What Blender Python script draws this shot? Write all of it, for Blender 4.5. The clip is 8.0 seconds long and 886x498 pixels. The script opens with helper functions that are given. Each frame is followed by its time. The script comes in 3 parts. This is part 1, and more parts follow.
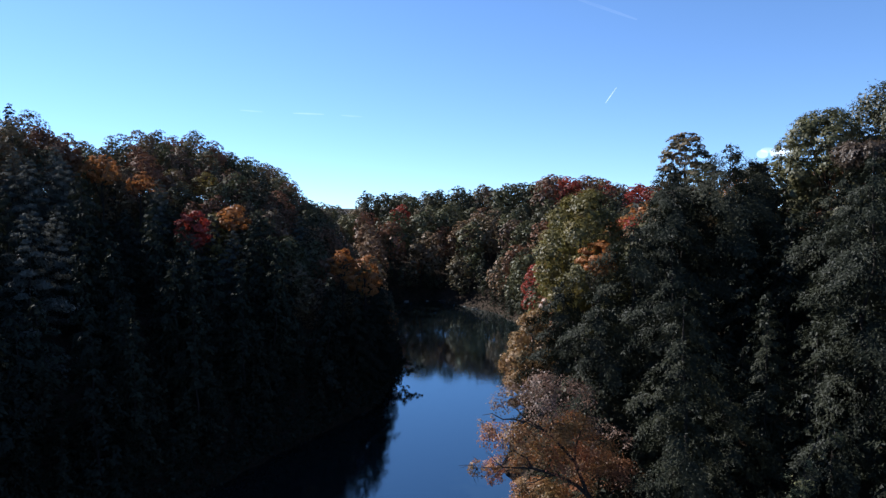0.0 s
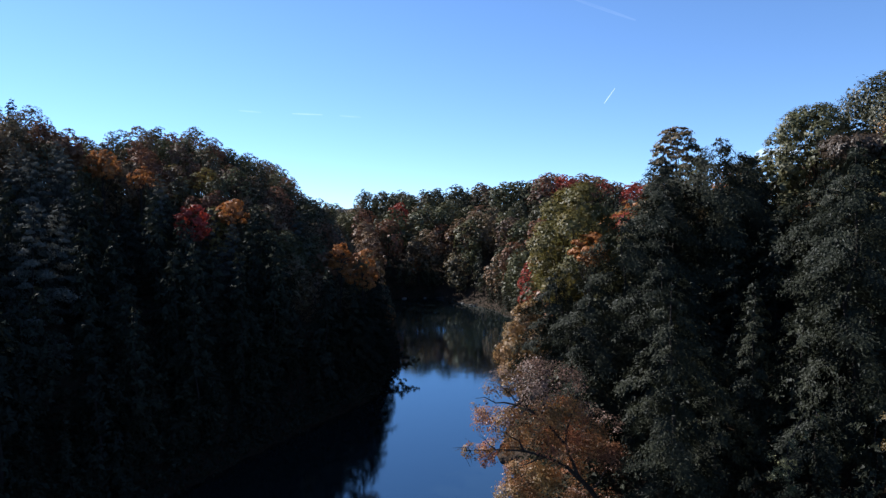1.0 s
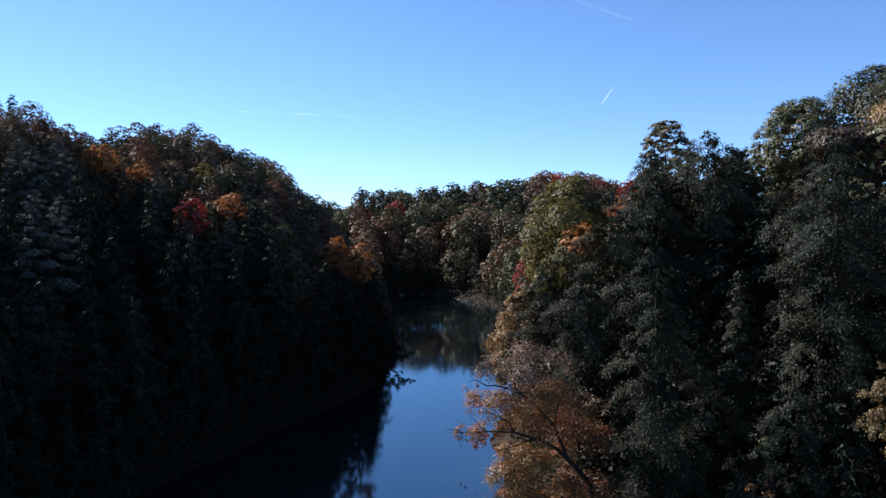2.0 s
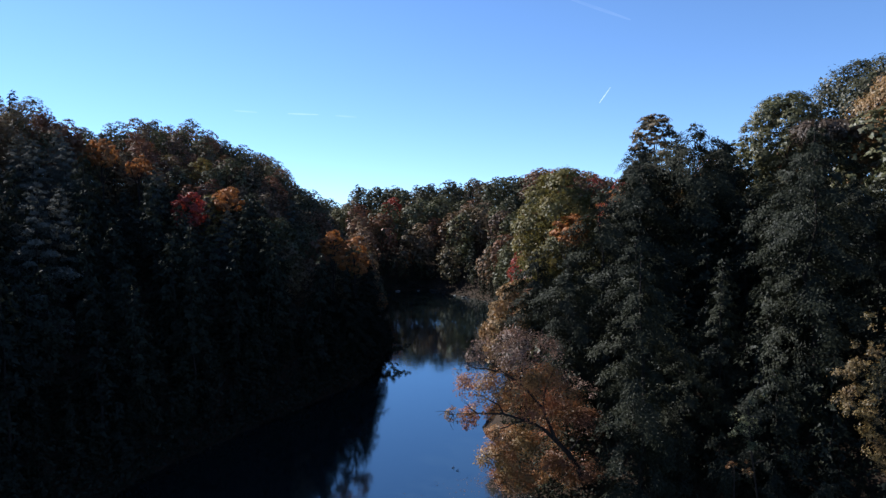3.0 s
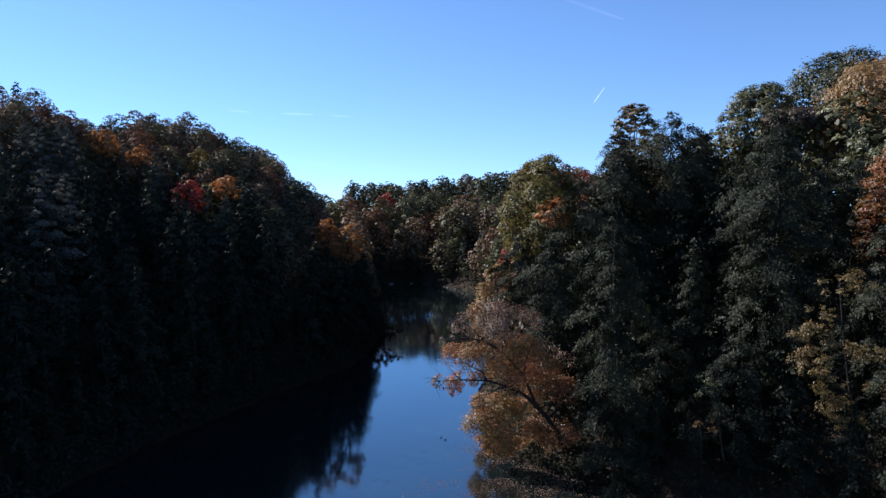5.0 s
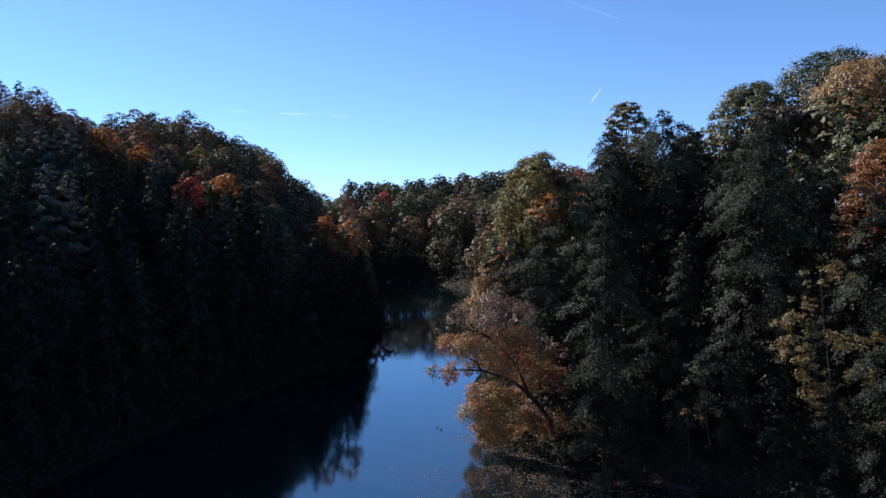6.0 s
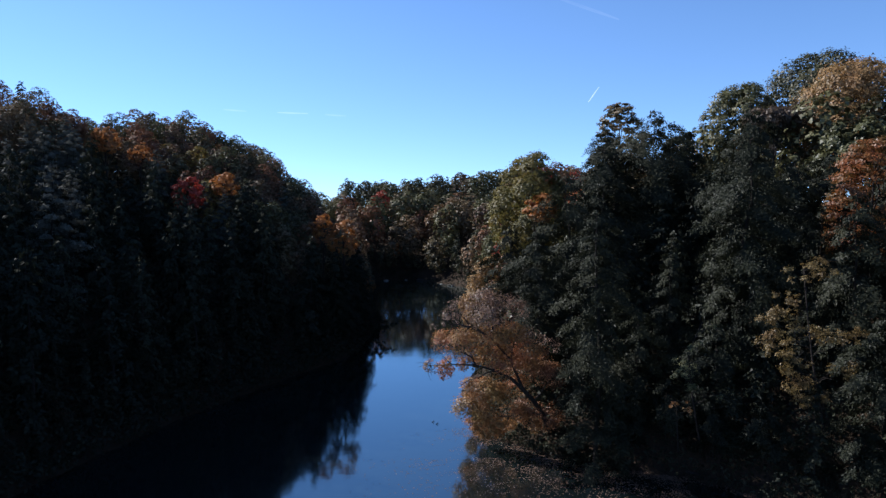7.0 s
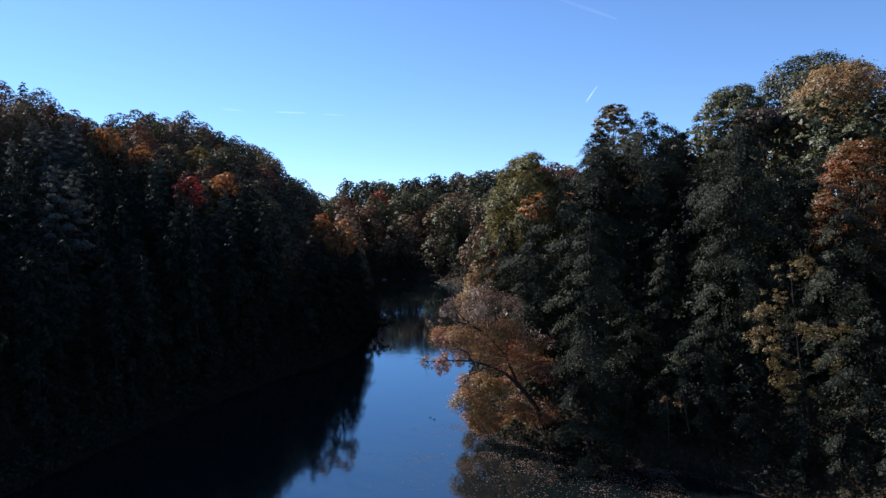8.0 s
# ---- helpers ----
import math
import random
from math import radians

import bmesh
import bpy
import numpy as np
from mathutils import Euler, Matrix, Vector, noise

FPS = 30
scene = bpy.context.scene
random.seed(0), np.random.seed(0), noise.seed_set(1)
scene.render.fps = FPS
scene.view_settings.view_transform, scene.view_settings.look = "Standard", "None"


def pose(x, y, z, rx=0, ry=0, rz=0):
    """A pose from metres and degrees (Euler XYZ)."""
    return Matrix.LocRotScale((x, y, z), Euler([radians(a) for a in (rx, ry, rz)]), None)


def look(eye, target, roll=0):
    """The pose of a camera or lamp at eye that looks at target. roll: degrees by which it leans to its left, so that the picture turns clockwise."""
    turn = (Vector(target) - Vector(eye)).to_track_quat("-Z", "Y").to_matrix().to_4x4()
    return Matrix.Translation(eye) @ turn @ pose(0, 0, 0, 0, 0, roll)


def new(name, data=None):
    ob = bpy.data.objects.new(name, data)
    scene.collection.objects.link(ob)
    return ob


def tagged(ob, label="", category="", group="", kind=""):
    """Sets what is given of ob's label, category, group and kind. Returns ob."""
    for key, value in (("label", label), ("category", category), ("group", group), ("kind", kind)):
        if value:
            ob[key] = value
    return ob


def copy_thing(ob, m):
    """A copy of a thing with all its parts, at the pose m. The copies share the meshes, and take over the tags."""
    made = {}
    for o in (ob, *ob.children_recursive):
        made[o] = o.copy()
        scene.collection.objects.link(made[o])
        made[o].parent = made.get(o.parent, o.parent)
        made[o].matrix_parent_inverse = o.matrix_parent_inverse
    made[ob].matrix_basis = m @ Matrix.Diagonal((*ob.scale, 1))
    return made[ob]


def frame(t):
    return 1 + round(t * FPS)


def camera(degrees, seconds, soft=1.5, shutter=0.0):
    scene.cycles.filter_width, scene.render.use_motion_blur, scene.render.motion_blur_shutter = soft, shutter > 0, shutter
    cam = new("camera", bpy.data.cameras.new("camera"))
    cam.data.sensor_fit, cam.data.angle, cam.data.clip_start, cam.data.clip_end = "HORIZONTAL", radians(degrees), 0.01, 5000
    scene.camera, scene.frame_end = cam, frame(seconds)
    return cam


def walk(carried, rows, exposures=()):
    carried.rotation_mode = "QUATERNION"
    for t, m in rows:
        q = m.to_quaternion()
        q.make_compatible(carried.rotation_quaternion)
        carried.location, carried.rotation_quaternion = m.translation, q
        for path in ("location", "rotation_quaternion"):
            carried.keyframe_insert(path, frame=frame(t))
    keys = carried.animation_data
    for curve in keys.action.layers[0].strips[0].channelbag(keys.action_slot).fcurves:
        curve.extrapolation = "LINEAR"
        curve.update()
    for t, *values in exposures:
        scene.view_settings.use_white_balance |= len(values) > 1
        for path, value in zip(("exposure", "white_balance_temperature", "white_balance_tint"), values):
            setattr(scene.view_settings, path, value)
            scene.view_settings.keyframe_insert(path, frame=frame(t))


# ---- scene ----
import itertools

cam = camera(63.0, 8.0, soft=1.4)
PATH = [
    (0, 0.000, -0.000, 37.155, 0.00, -3.47, -0.14),
    (0.5, 0.244, -0.942, 36.602, -0.04, -3.44, -0.14),
    (1, 0.476, -1.919, 36.015, -0.09, -3.42, -0.13),
    (1.5, 0.749, -2.948, 35.414, -0.16, -3.40, -0.11),
    (3, 1.808, -6.378, 33.636, -0.39, -3.42, 0.01),
    (3.5, 2.076, -7.595, 33.018, -0.49, -3.43, 0.04),
    (4, 2.313, -8.844, 32.376, -0.58, -3.42, 0.06),
    (4.5, 2.542, -10.140, 31.787, -0.68, -3.41, 0.06),
    (6, 2.892, -13.837, 30.715, -0.99, -3.42, 0.09),
    (6.5, 2.985, -14.941, 30.646, -1.09, -3.43, 0.08),
    (7, 3.090, -15.952, 30.637, -1.18, -3.47, 0.07),
    (7.5, 3.170, -16.944, 30.628, -1.26, -3.49, 0.06),
    (8, 3.201, -17.900, 30.637, -1.33, -3.51, 0.06),
]
walk(cam, [(t, pose(x, y, z, 90 + pitch, roll, yaw)) for t, x, y, z, yaw, pitch, roll in PATH], [(0, 1.06, 5700, 12), (8, 1.02, 5700, 12)])

# ---- light: low autumn sun ahead and to one side, clear sky ----
SUN_AZ, SUN_EL = radians(-62.0), radians(33.5)
to_sun = Vector((math.sin(SUN_AZ) * math.cos(SUN_EL), math.cos(SUN_AZ) * math.cos(SUN_EL), math.sin(SUN_EL)))
world = bpy.data.worlds.new("clear_sky")
scene.world = world
world.use_nodes = True
wt = world.node_tree
sky = wt.nodes.new("ShaderNodeTexSky")
sky.sky_type = "NISHITA"
sky.sun_disc = False
sky.sun_elevation, sky.sun_rotation = SUN_EL, SUN_AZ
sky.altitude, sky.air_density, sky.dust_density, sky.ozone_density = 2500.0, 1.0, 0.0, 2.6
wt.nodes["Background"].inputs["Strength"].default_value = 0.098
deep = wt.nodes.new("ShaderNodeHueSaturation")
deep.inputs["Saturation"].default_value = 1.05
aim, lift = wt.nodes.new("ShaderNodeTexCoord"), wt.nodes.new("ShaderNodeMapping")
lift.inputs["Location"].default_value = (0.0, 0.0, 0.062)
wt.links.new(aim.outputs["Generated"], lift.inputs["Vector"])
wt.links.new(lift.outputs["Vector"], sky.inputs["Vector"])
wt.links.new(sky.outputs["Color"], deep.inputs["Color"])
wt.links.new(deep.outputs["Color"], wt.nodes["Background"].inputs["Color"])
sun = new("sun", bpy.data.lights.new("sun", "SUN"))
sun.data.energy, sun.data.angle, sun.data.color = 5.0, radians(0.5), (1.0, 0.93, 0.82)
sun.matrix_basis = look((0, 0, 400), Vector((0, 0, 400)) - to_sun)


# ---- materials ----
def material(name):
    m = bpy.data.materials.new(name)
    m.use_nodes = True
    m.node_tree.nodes.clear()
    return m, m.node_tree.nodes, m.node_tree.links


def ramp(nodes, stops):
    r = nodes.new("ShaderNodeValToRGB")
    while len(r.color_ramp.elements) < len(stops):
        r.color_ramp.elements.new(0.5)
    for e, (p, c) in zip(r.color_ramp.elements, stops):
        e.position, e.color = p, (*c, 1)
    return r


def leaf_material(name, tones, through_light=0.35, vary=0.17, gloss=0.025, by_tree=0.75):
    """Leaves: a tone for each tree, a scatter of lightness for each leaf, light shining through."""
    m, n, l = material(name)
    info, geo = n.new("ShaderNodeObjectInfo"), n.new("ShaderNodeNewGeometry")
    coord, patch = n.new("ShaderNodeTexCoord"), n.new("ShaderNodeTexNoise")
    patch.inputs["Scale"].default_value, patch.inputs["Detail"].default_value = 0.35, 3.0
    l.new(coord.outputs["Object"], patch.inputs["Vector"])
    mix = n.new("ShaderNodeMath")
    mix.operation = "MULTIPLY_ADD"
    mix.inputs[1].default_value = 1.5
    add = n.new("ShaderNodeMath")
    add.operation = "MULTIPLY_ADD"
    add.inputs[1].default_value, add.inputs[2].default_value = 0.18, -0.335 - by_tree / 2
    l.new(geo.outputs["Random Per Island"], add.inputs[0])
    l.new(patch.outputs["Fac"], mix.inputs[0])
    l.new(add.outputs[0], mix.inputs[2])
    s = n.new("ShaderNodeMath")
    s.operation = "MULTIPLY_ADD"
    s.inputs[1].default_value = by_tree
    l.new(info.outputs["Random"], s.inputs[0])
    l.new(mix.outputs[0], s.inputs[2])
    k = len(tones)
    r = ramp(n, [(i / max(1, k - 1), c) for i, c in enumerate(tones)])
    l.new(s.outputs[0], r.inputs["Fac"])
    hsv, val = n.new("ShaderNodeHueSaturation"), n.new("ShaderNodeMapRange")
    val.inputs["To Min"].default_value, val.inputs["To Max"].default_value = 1 - vary, 1 + vary
    l.new(geo.outputs["Random Per Island"], val.inputs["Value"])
    l.new(val.outputs["Result"], hsv.inputs["Value"])
    l.new(r.outputs["Color"], hsv.inputs["Color"])
    dif, tra, glo = n.new("ShaderNodeBsdfDiffuse"), n.new("ShaderNodeBsdfTranslucent"), n.new("ShaderNodeBsdfGlossy")
    glo.inputs["Roughness"].default_value = 0.5
    glo.inputs["Color"].default_value = (0.9, 0.9, 0.9, 1)
    m1, m2, out = n.new("ShaderNodeMixShader"), n.new("ShaderNodeMixShader"), n.new("ShaderNodeOutputMaterial")
    m1.inputs[0].default_value, m2.inputs[0].default_value = through_light, gloss
    for sh in (dif, tra):
        l.new(hsv.outputs["Color"], sh.inputs["Color"])
    l.new(dif.outputs[0], m1.inputs[1])
    l.new(tra.outputs[0], m1.inputs[2])
    l.new(m1.outputs[0], m2.inputs[1])
    l.new(glo.outputs[0], m2.inputs[2])
    l.new(m2.outputs[0], out.inputs[0])
    return m


def rough_material(name, stops, scale, rough=0.9, bump=0.5, distance=0.05, stretch=(1, 1, 1)):
    m, n, l = material(name)
    coord, mp = n.new("ShaderNodeTexCoord"), n.new("ShaderNodeMapping")
    mp.inputs["Scale"].default_value = stretch
    fine, broad = n.new("ShaderNodeTexNoise"), n.new("ShaderNodeTexNoise")
    fine.inputs["Scale"].default_value, fine.inputs["Detail"].default_value = scale, 8.0
    broad.inputs["Scale"].default_value, broad.inputs["Detail"].default_value = scale * 0.08, 4.0
    l.new(coord.outputs["Object"], mp.inputs["Vector"])
    mx = n.new("ShaderNodeMix")
    mx.inputs[0].default_value = 0.4
    for t in (fine, broad):
        l.new(mp.outputs[0], t.inputs["Vector"])
    l.new(fine.outputs["Fac"], mx.inputs[2])
    l.new(broad.outputs["Fac"], mx.inputs[3])
    r = ramp(n, stops)
    l.new(mx.outputs[0], r.inputs["Fac"])
    b = n.new("ShaderNodeBump")
    b.inputs["Strength"].default_value, b.inputs["Distance"].default_value = bump, distance
    l.new(fine.outputs["Fac"], b.inputs["Height"])
    p, out = n.new("ShaderNodeBsdfPrincipled"), n.new("ShaderNodeOutputMaterial")
    p.inputs["Roughness"].default_value, p.inputs["Specular IOR Level"].default_value = rough, 0.12
    l.new(r.outputs["Color"], p.inputs["Base Color"])
    l.new(b.outputs[0], p.inputs["Normal"])
    l.new(p.outputs[0], out.inputs[0])
    return m


def water_material():
    m, n, l = material("lake_water")
    coord = n.new("ShaderNodeTexCoord")
    deep_water, shine = n.new("ShaderNodeBsdfDiffuse"), n.new("ShaderNodeBsdfGlossy")
    fres, mx, out = n.new("ShaderNodeFresnel"), n.new("ShaderNodeMixShader"), n.new("ShaderNodeOutputMaterial")
    deep_water.inputs["Color"].default_value = (0.005, 0.008, 0.009, 1)
    shine.inputs["Roughness"].default_value = 0.06
    shine.inputs["Color"].default_value = (0.80, 0.95, 1.0, 1)
    fres.inputs["IOR"].default_value = 2.0
    last = None
    for scale, st, dist in ((0.9, 0.10, 0.035), (0.12, 0.10, 0.10)):
        mp, w = n.new("ShaderNodeMapping"), n.new("ShaderNodeTexNoise")
        mp.inputs["Scale"].default_value = (1.0, 1.6, 1.0)
        w.inputs["Scale"].default_value, w.inputs["Detail"].default_value = scale, 3.0
        l.new(coord.outputs["Object"], mp.inputs["Vector"])
        l.new(mp.outputs[0], w.inputs["Vector"])
        b = n.new("ShaderNodeBump")
        b.inputs["Strength"].default_value, b.inputs["Distance"].default_value = st, dist
        l.new(w.outputs["Fac"], b.inputs["Height"])
        if last:
            l.new(last.outputs[0], b.inputs["Normal"])
        last = b
    l.new(last.outputs[0], shine.inputs["Normal"])
    gain = n.new("ShaderNodeMath")
    gain.operation, gain.use_clamp = "MULTIPLY", True
    gain.inputs[1].default_value = 1.5
    l.new(fres.outputs[0], gain.inputs[0])
    l.new(gain.outputs[0], mx.inputs[0])
    l.new(deep_water.outputs[0], mx.inputs[1])
    l.new(shine.outputs[0], mx.inputs[2])
    l.new(mx.outputs[0], out.inputs[0])
    return m


def glowing_vapour_material(name, density):
    """Thin ice vapour: white, mostly clear, ragged; it glows in place of sunlight."""
    m, n, l = material(name)
    coord, w = n.new("ShaderNodeTexCoord"), n.new("ShaderNodeTexNoise")
    w.inputs["Scale"].default_value, w.inputs["Detail"].default_value = 0.012, 3.0
    l.new(coord.outputs["Object"], w.inputs["Vector"])
    mr = n.new("ShaderNodeMapRange")
    mr.inputs["From Min"].default_value, mr.inputs["From Max"].default_value = 0.2, 0.55
    mr.inputs["To Max"].default_value = density
    l.new(w.outputs["Fac"], mr.inputs["Value"])
    d, t = n.new("ShaderNodeEmission"), n.new("ShaderNodeBsdfTransparent")
    mx, out = n.new("ShaderNodeMixShader"), n.new("ShaderNodeOutputMaterial")
    d.inputs["Color"].default_value, d.inputs["Strength"].default_value = (0.93, 0.97, 1.0, 1), 1.0
    l.new(mr.outputs[0], mx.inputs[0])
    l.new(t.outputs[0], mx.inputs[1])
    l.new(d.outputs[0], mx.inputs[2])
    l.new(mx.outputs[0], out.inputs[0])
    return m


BARK = rough_material("grey_brown_bark", [(0.3, (0.014, 0.011, 0.010)), (0.7, (0.042, 0.035, 0.029))], 9.0, 0.95, 0.8, 0.04, (1, 1, 0.2))
PALE_BARK = rough_material("pale_bark", [(0.3, (0.030, 0.028, 0.025)), (0.7, (0.078, 0.072, 0.064))], 7.0, 0.9, 0.5, 0.02, (1, 1, 0.3))
LITTER = rough_material("forest_floor", [(0.25, (0.013, 0.010, 0.007)), (0.5, (0.030, 0.020, 0.013)), (0.75, (0.057, 0.037, 0.022))], 3.0, 0.95, 0.8, 0.10)
STONE = rough_material("shore_stone", [(0.3, (0.09, 0.085, 0.075)), (0.7, (0.2, 0.19, 0.17))], 2.5, 0.85, 0.6, 0.06)
WATER = water_material()
LEAVES = {
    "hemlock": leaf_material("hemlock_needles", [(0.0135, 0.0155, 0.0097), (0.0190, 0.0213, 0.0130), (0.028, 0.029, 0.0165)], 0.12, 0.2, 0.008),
    # Grey-green made paler than hemlock, standing in for rim light on slope tops.
    "grey": leaf_material("sun_toned_grey_needles", [(0.050, 0.053, 0.044), (0.070, 0.071, 0.058), (0.094, 0.092, 0.075)], 0.2, 0.22, 0.01),
    "green": leaf_material("green_leaves", [(0.036, 0.036, 0.0158), (0.053, 0.050, 0.022), (0.078, 0.066, 0.028)], 0.2),
    "olive": leaf_material("olive_leaves", [(0.058, 0.060, 0.025), (0.083, 0.079, 0.032), (0.112, 0.094, 0.040)], 0.2),
    "gold": leaf_material("golden_leaves", [(0.108, 0.094, 0.024), (0.166, 0.119, 0.029), (0.194, 0.121, 0.036)], 0.4),
    "tan": leaf_material("tan_leaves", [(0.122, 0.086, 0.043), (0.180, 0.119, 0.061), (0.158, 0.079, 0.043)], 0.2),
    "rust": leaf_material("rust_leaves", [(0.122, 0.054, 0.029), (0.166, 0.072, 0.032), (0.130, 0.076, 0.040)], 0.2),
    "orange": leaf_material("orange_leaves", [(0.274, 0.094, 0.022), (0.346, 0.137, 0.032), (0.288, 0.122, 0.043)], 0.4),
    "mixed": leaf_material("turning_maple_leaves", [(0.137, 0.108, 0.047), (0.209, 0.130, 0.050), (0.259, 0.122, 0.043), (0.266, 0.090, 0.040), (0.216, 0.115, 0.065)], 0.4, 0.22, by_tree=0.05),
    "blush": leaf_material("pinkish_brown_leaves", [(0.122, 0.083, 0.061), (0.173, 0.108, 0.076), (0.180, 0.094, 0.061)], 0.35, 0.22, by_tree=0.05),
    "lime": leaf_material("yellow_green_leaves", [(0.130, 0.101, 0.032), (0.194, 0.115, 0.036), (0.238, 0.101, 0.036), (0.230, 0.068, 0.040)], 0.35, 0.22, by_tree=0.05),
    "dusty": leaf_material("far_autumn_leaves", [(0.068, 0.065, 0.032), (0.126, 0.090, 0.043), (0.130, 0.082, 0.042), (0.100, 0.058, 0.038)], 0.2, 0.35),
    "pale": leaf_material("pale_leaves", [(0.108, 0.108, 0.047), (0.180, 0.169, 0.079)], 0.4, 0.4),
    "amber": leaf_material("amber_leaves", [(0.100, 0.080, 0.028), (0.140, 0.100, 0.034), (0.145, 0.088, 0.033)], 0.35, 0.4),
    "brown": leaf_material("brown_oak_leaves", [(0.043, 0.036, 0.022), (0.068, 0.050, 0.030), (0.079, 0.054, 0.036)], 0.3, 0.35),
    "fire": leaf_material("orange_maple_leaves", [(0.054, 0.048, 0.0144), (0.108, 0.056, 0.0144), (0.180, 0.058, 0.0144), (0.194, 0.054, 0.0144)], 0.35, 0.22, by_tree=0.05),
    "toffee": leaf_material("golden_orange_leaves", [(0.158, 0.115, 0.043), (0.230, 0.137, 0.054), (0.259, 0.137, 0.058)], 0.35, 0.22, by_tree=0.05),
    "red": leaf_material("crimson_leaves", [(0.202, 0.025, 0.0144), (0.288, 0.040, 0.022), (0.245, 0.058, 0.029)], 0.4),
}


# ---- mesh helpers ----
def mesh_of(name, verts, faces, mat, smooth=False):
    me = bpy.data.meshes.new(name)
    me.from_pydata(np.asarray(verts).tolist(), [], np.asarray(faces).tolist() if not isinstance(faces, list) else faces)
    me.materials.append(mat)
    if smooth:
        me.polygons.foreach_set("use_smooth", [True] * len(me.polygons))
    me.update()
    return me


def part(name, me, parent, label=""):
    ob = new(name, me)
    ob.parent = parent
    return tagged(ob, label)


def thing(name, x, y, z, label, category, group="", turn=0.0):
    ob = new(name)
    ob.matrix_basis = pose(x, y, z, 0, 0, turn)
    return tagged(ob, label, category, group)


def unit(v):
    return v / (np.linalg.norm(v, axis=-1, keepdims=True) + 1e-9)


def leaf_quads(C, N, size, rng, aspect=0.62, along=None, simple=False):
    """Folded leaf blades at C that face N; along: the way that they point; simple: flat three-cornered ones for trees far off."""
    n = len(C)
    u = rng.normal(size=(n, 3)) if along is None else along + 0.35 * rng.normal(size=(n, 3))
    N = unit(N)
    u = unit(u - N * np.sum(u * N, 1, keepdims=True))
    v = np.cross(N, u)
    s = (size * rng.uniform(0.6, 1.35, n))[:, None]
    a = s * aspect * rng.uniform(0.8, 1.2, n)[:, None]
    if simple:
        V = np.stack([C - u * s * 0.75 - v * a, C - u * s * 0.75 + v * a, C + u * s], 1).reshape(-1, 3)
        return V, np.arange(3 * n).reshape(n, 3)
    V = np.stack([C - u * s, C + v * a - N * s * 0.22, C + u * s, C - v * a - N * s * 0.22], 1).reshape(-1, 3)
    return V, np.arange(4 * n).reshape(n, 4)


def tube(points, radii, sides=6):
    """A tapered limb along points."""
    P = np.array(points, float)
    T = unit(np.gradient(P, axis=0))
    A = unit(np.cross(T, np.array((0.31, 0.82, 0.13))))
    B = np.cross(T, A)
    th = np.linspace(0, 2 * math.pi, sides, endpoint=False)
    V = (P[:, None] + np.array(radii)[:, None, None] * (np.cos(th)[None, :, None] * A[:, None] + np.sin(th)[None, :, None] * B[:, None])).reshape(-1, 3)
    F = []
    for i in range(len(P) - 1):
        for j in range(sides):
            k = (j + 1) % sides
            F.append([i * sides + j, i * sides + k, (i + 1) * sides + k, (i + 1) * sides + j])
    F.append([(len(P) - 1) * sides + j for j in range(sides)])
    return V, F


def joined(tubes):
    V, F, o = [], [], 0
    for v, f in tubes:
        V.append(v)
        F += [[i + o for i in q] for q in f]
        o += len(v)
    return np.concatenate(V), F


def bowed(a, b, rng, n=5, sag=0.12, crook=0.035):
    """Points of a crooked limb from a to b."""
    a, b = np.array(a, float), np.array(b, float)
    t = np.linspace(0, 1, n)[:, None]
    d = np.linalg.norm(b - a)
    return a + (b - a) * t + rng.normal(size=(n, 3)) * d * crook * (t * (1 - t) * 4) + np.array((0, 0, 1)) * sag * d * t * (1 - t)


def lobe_leaves(lobes, count, size, rng, core=0.10, heart=None, tuft=0.13, simple=False, rough=0.28, squash=0.9):
    """Leaves in tufts over the outer sides of the lobes (centre, radius) of a crown."""
    C, N = [], []
    heart = np.mean([c for c, _ in lobes], 0) if heart is None else np.array(heart)
    area = np.array([r * r for _, r in lobes])
    for (c, r), w in zip(lobes, area / area.sum()):
        n = max(8, int(count * w))
        tufts = max(6, int(n / (14 if not simple else 5)))
        out = unit(np.array(c) - heart)
        d = unit(rng.normal(size=(tufts, 3)) + 0.75 * out + np.array((0, 0, 0.3)))
        rad = r * (rng.uniform(0.93, 1.03, tufts) if simple else rng.uniform(0.85, 1.06, tufts))
        pick = rng.integers(0, tufts, n)
        p = d[pick] * rad[pick][:, None] + rng.normal(size=(n, 3)) * r * (tuft if not simple else 0.055) * np.array((1, 1, 0.75))
        inner = rng.random(n) < core
        p[inner] *= rng.uniform(0.3, 0.8, inner.sum())[:, None]
        p[:, 2] *= squash
        C.append(np.array(c) + p)
        N.append(d[pick] + (0.17 if simple else rough) * rng.normal(size=(n, 3)) + np.array((0, 0, 0.22)))
    return leaf_quads(np.concatenate(C), np.concatenate(N), size, rng, simple=True, aspect=0.8)


def crown_lobes(rng, height, radius, base, count, peak=0.0, full=0.0):
    """Lobes of a domed crown: overlapping heads round a heart below its middle."""
    heart = base + (height - base) * 0.42
    lobes = []
    for i in range(count):
        z = 0.97 - 1.7 * (i + 0.3) / count
        a = i * 2.39996 + rng.uniform(-0.4, 0.4)
        ring = math.sqrt(max(0.02, 1 - z * z)) * (1 - peak * max(0, z))
        r = radius * rng.uniform(0.34 + full, 0.5 + full) * (1 - 0.4 * peak)
        k = rng.uniform(0.58, 0.74) - full
        up = (height - heart - r * 0.75) if z > 0 else (heart - base)
        lobes.append((np.array((math.cos(a) * ring * radius * k, math.sin(a) * ring * radius * k, heart + z * up * (1.0 if z > 0 else 0.9))), r))
    return lobes


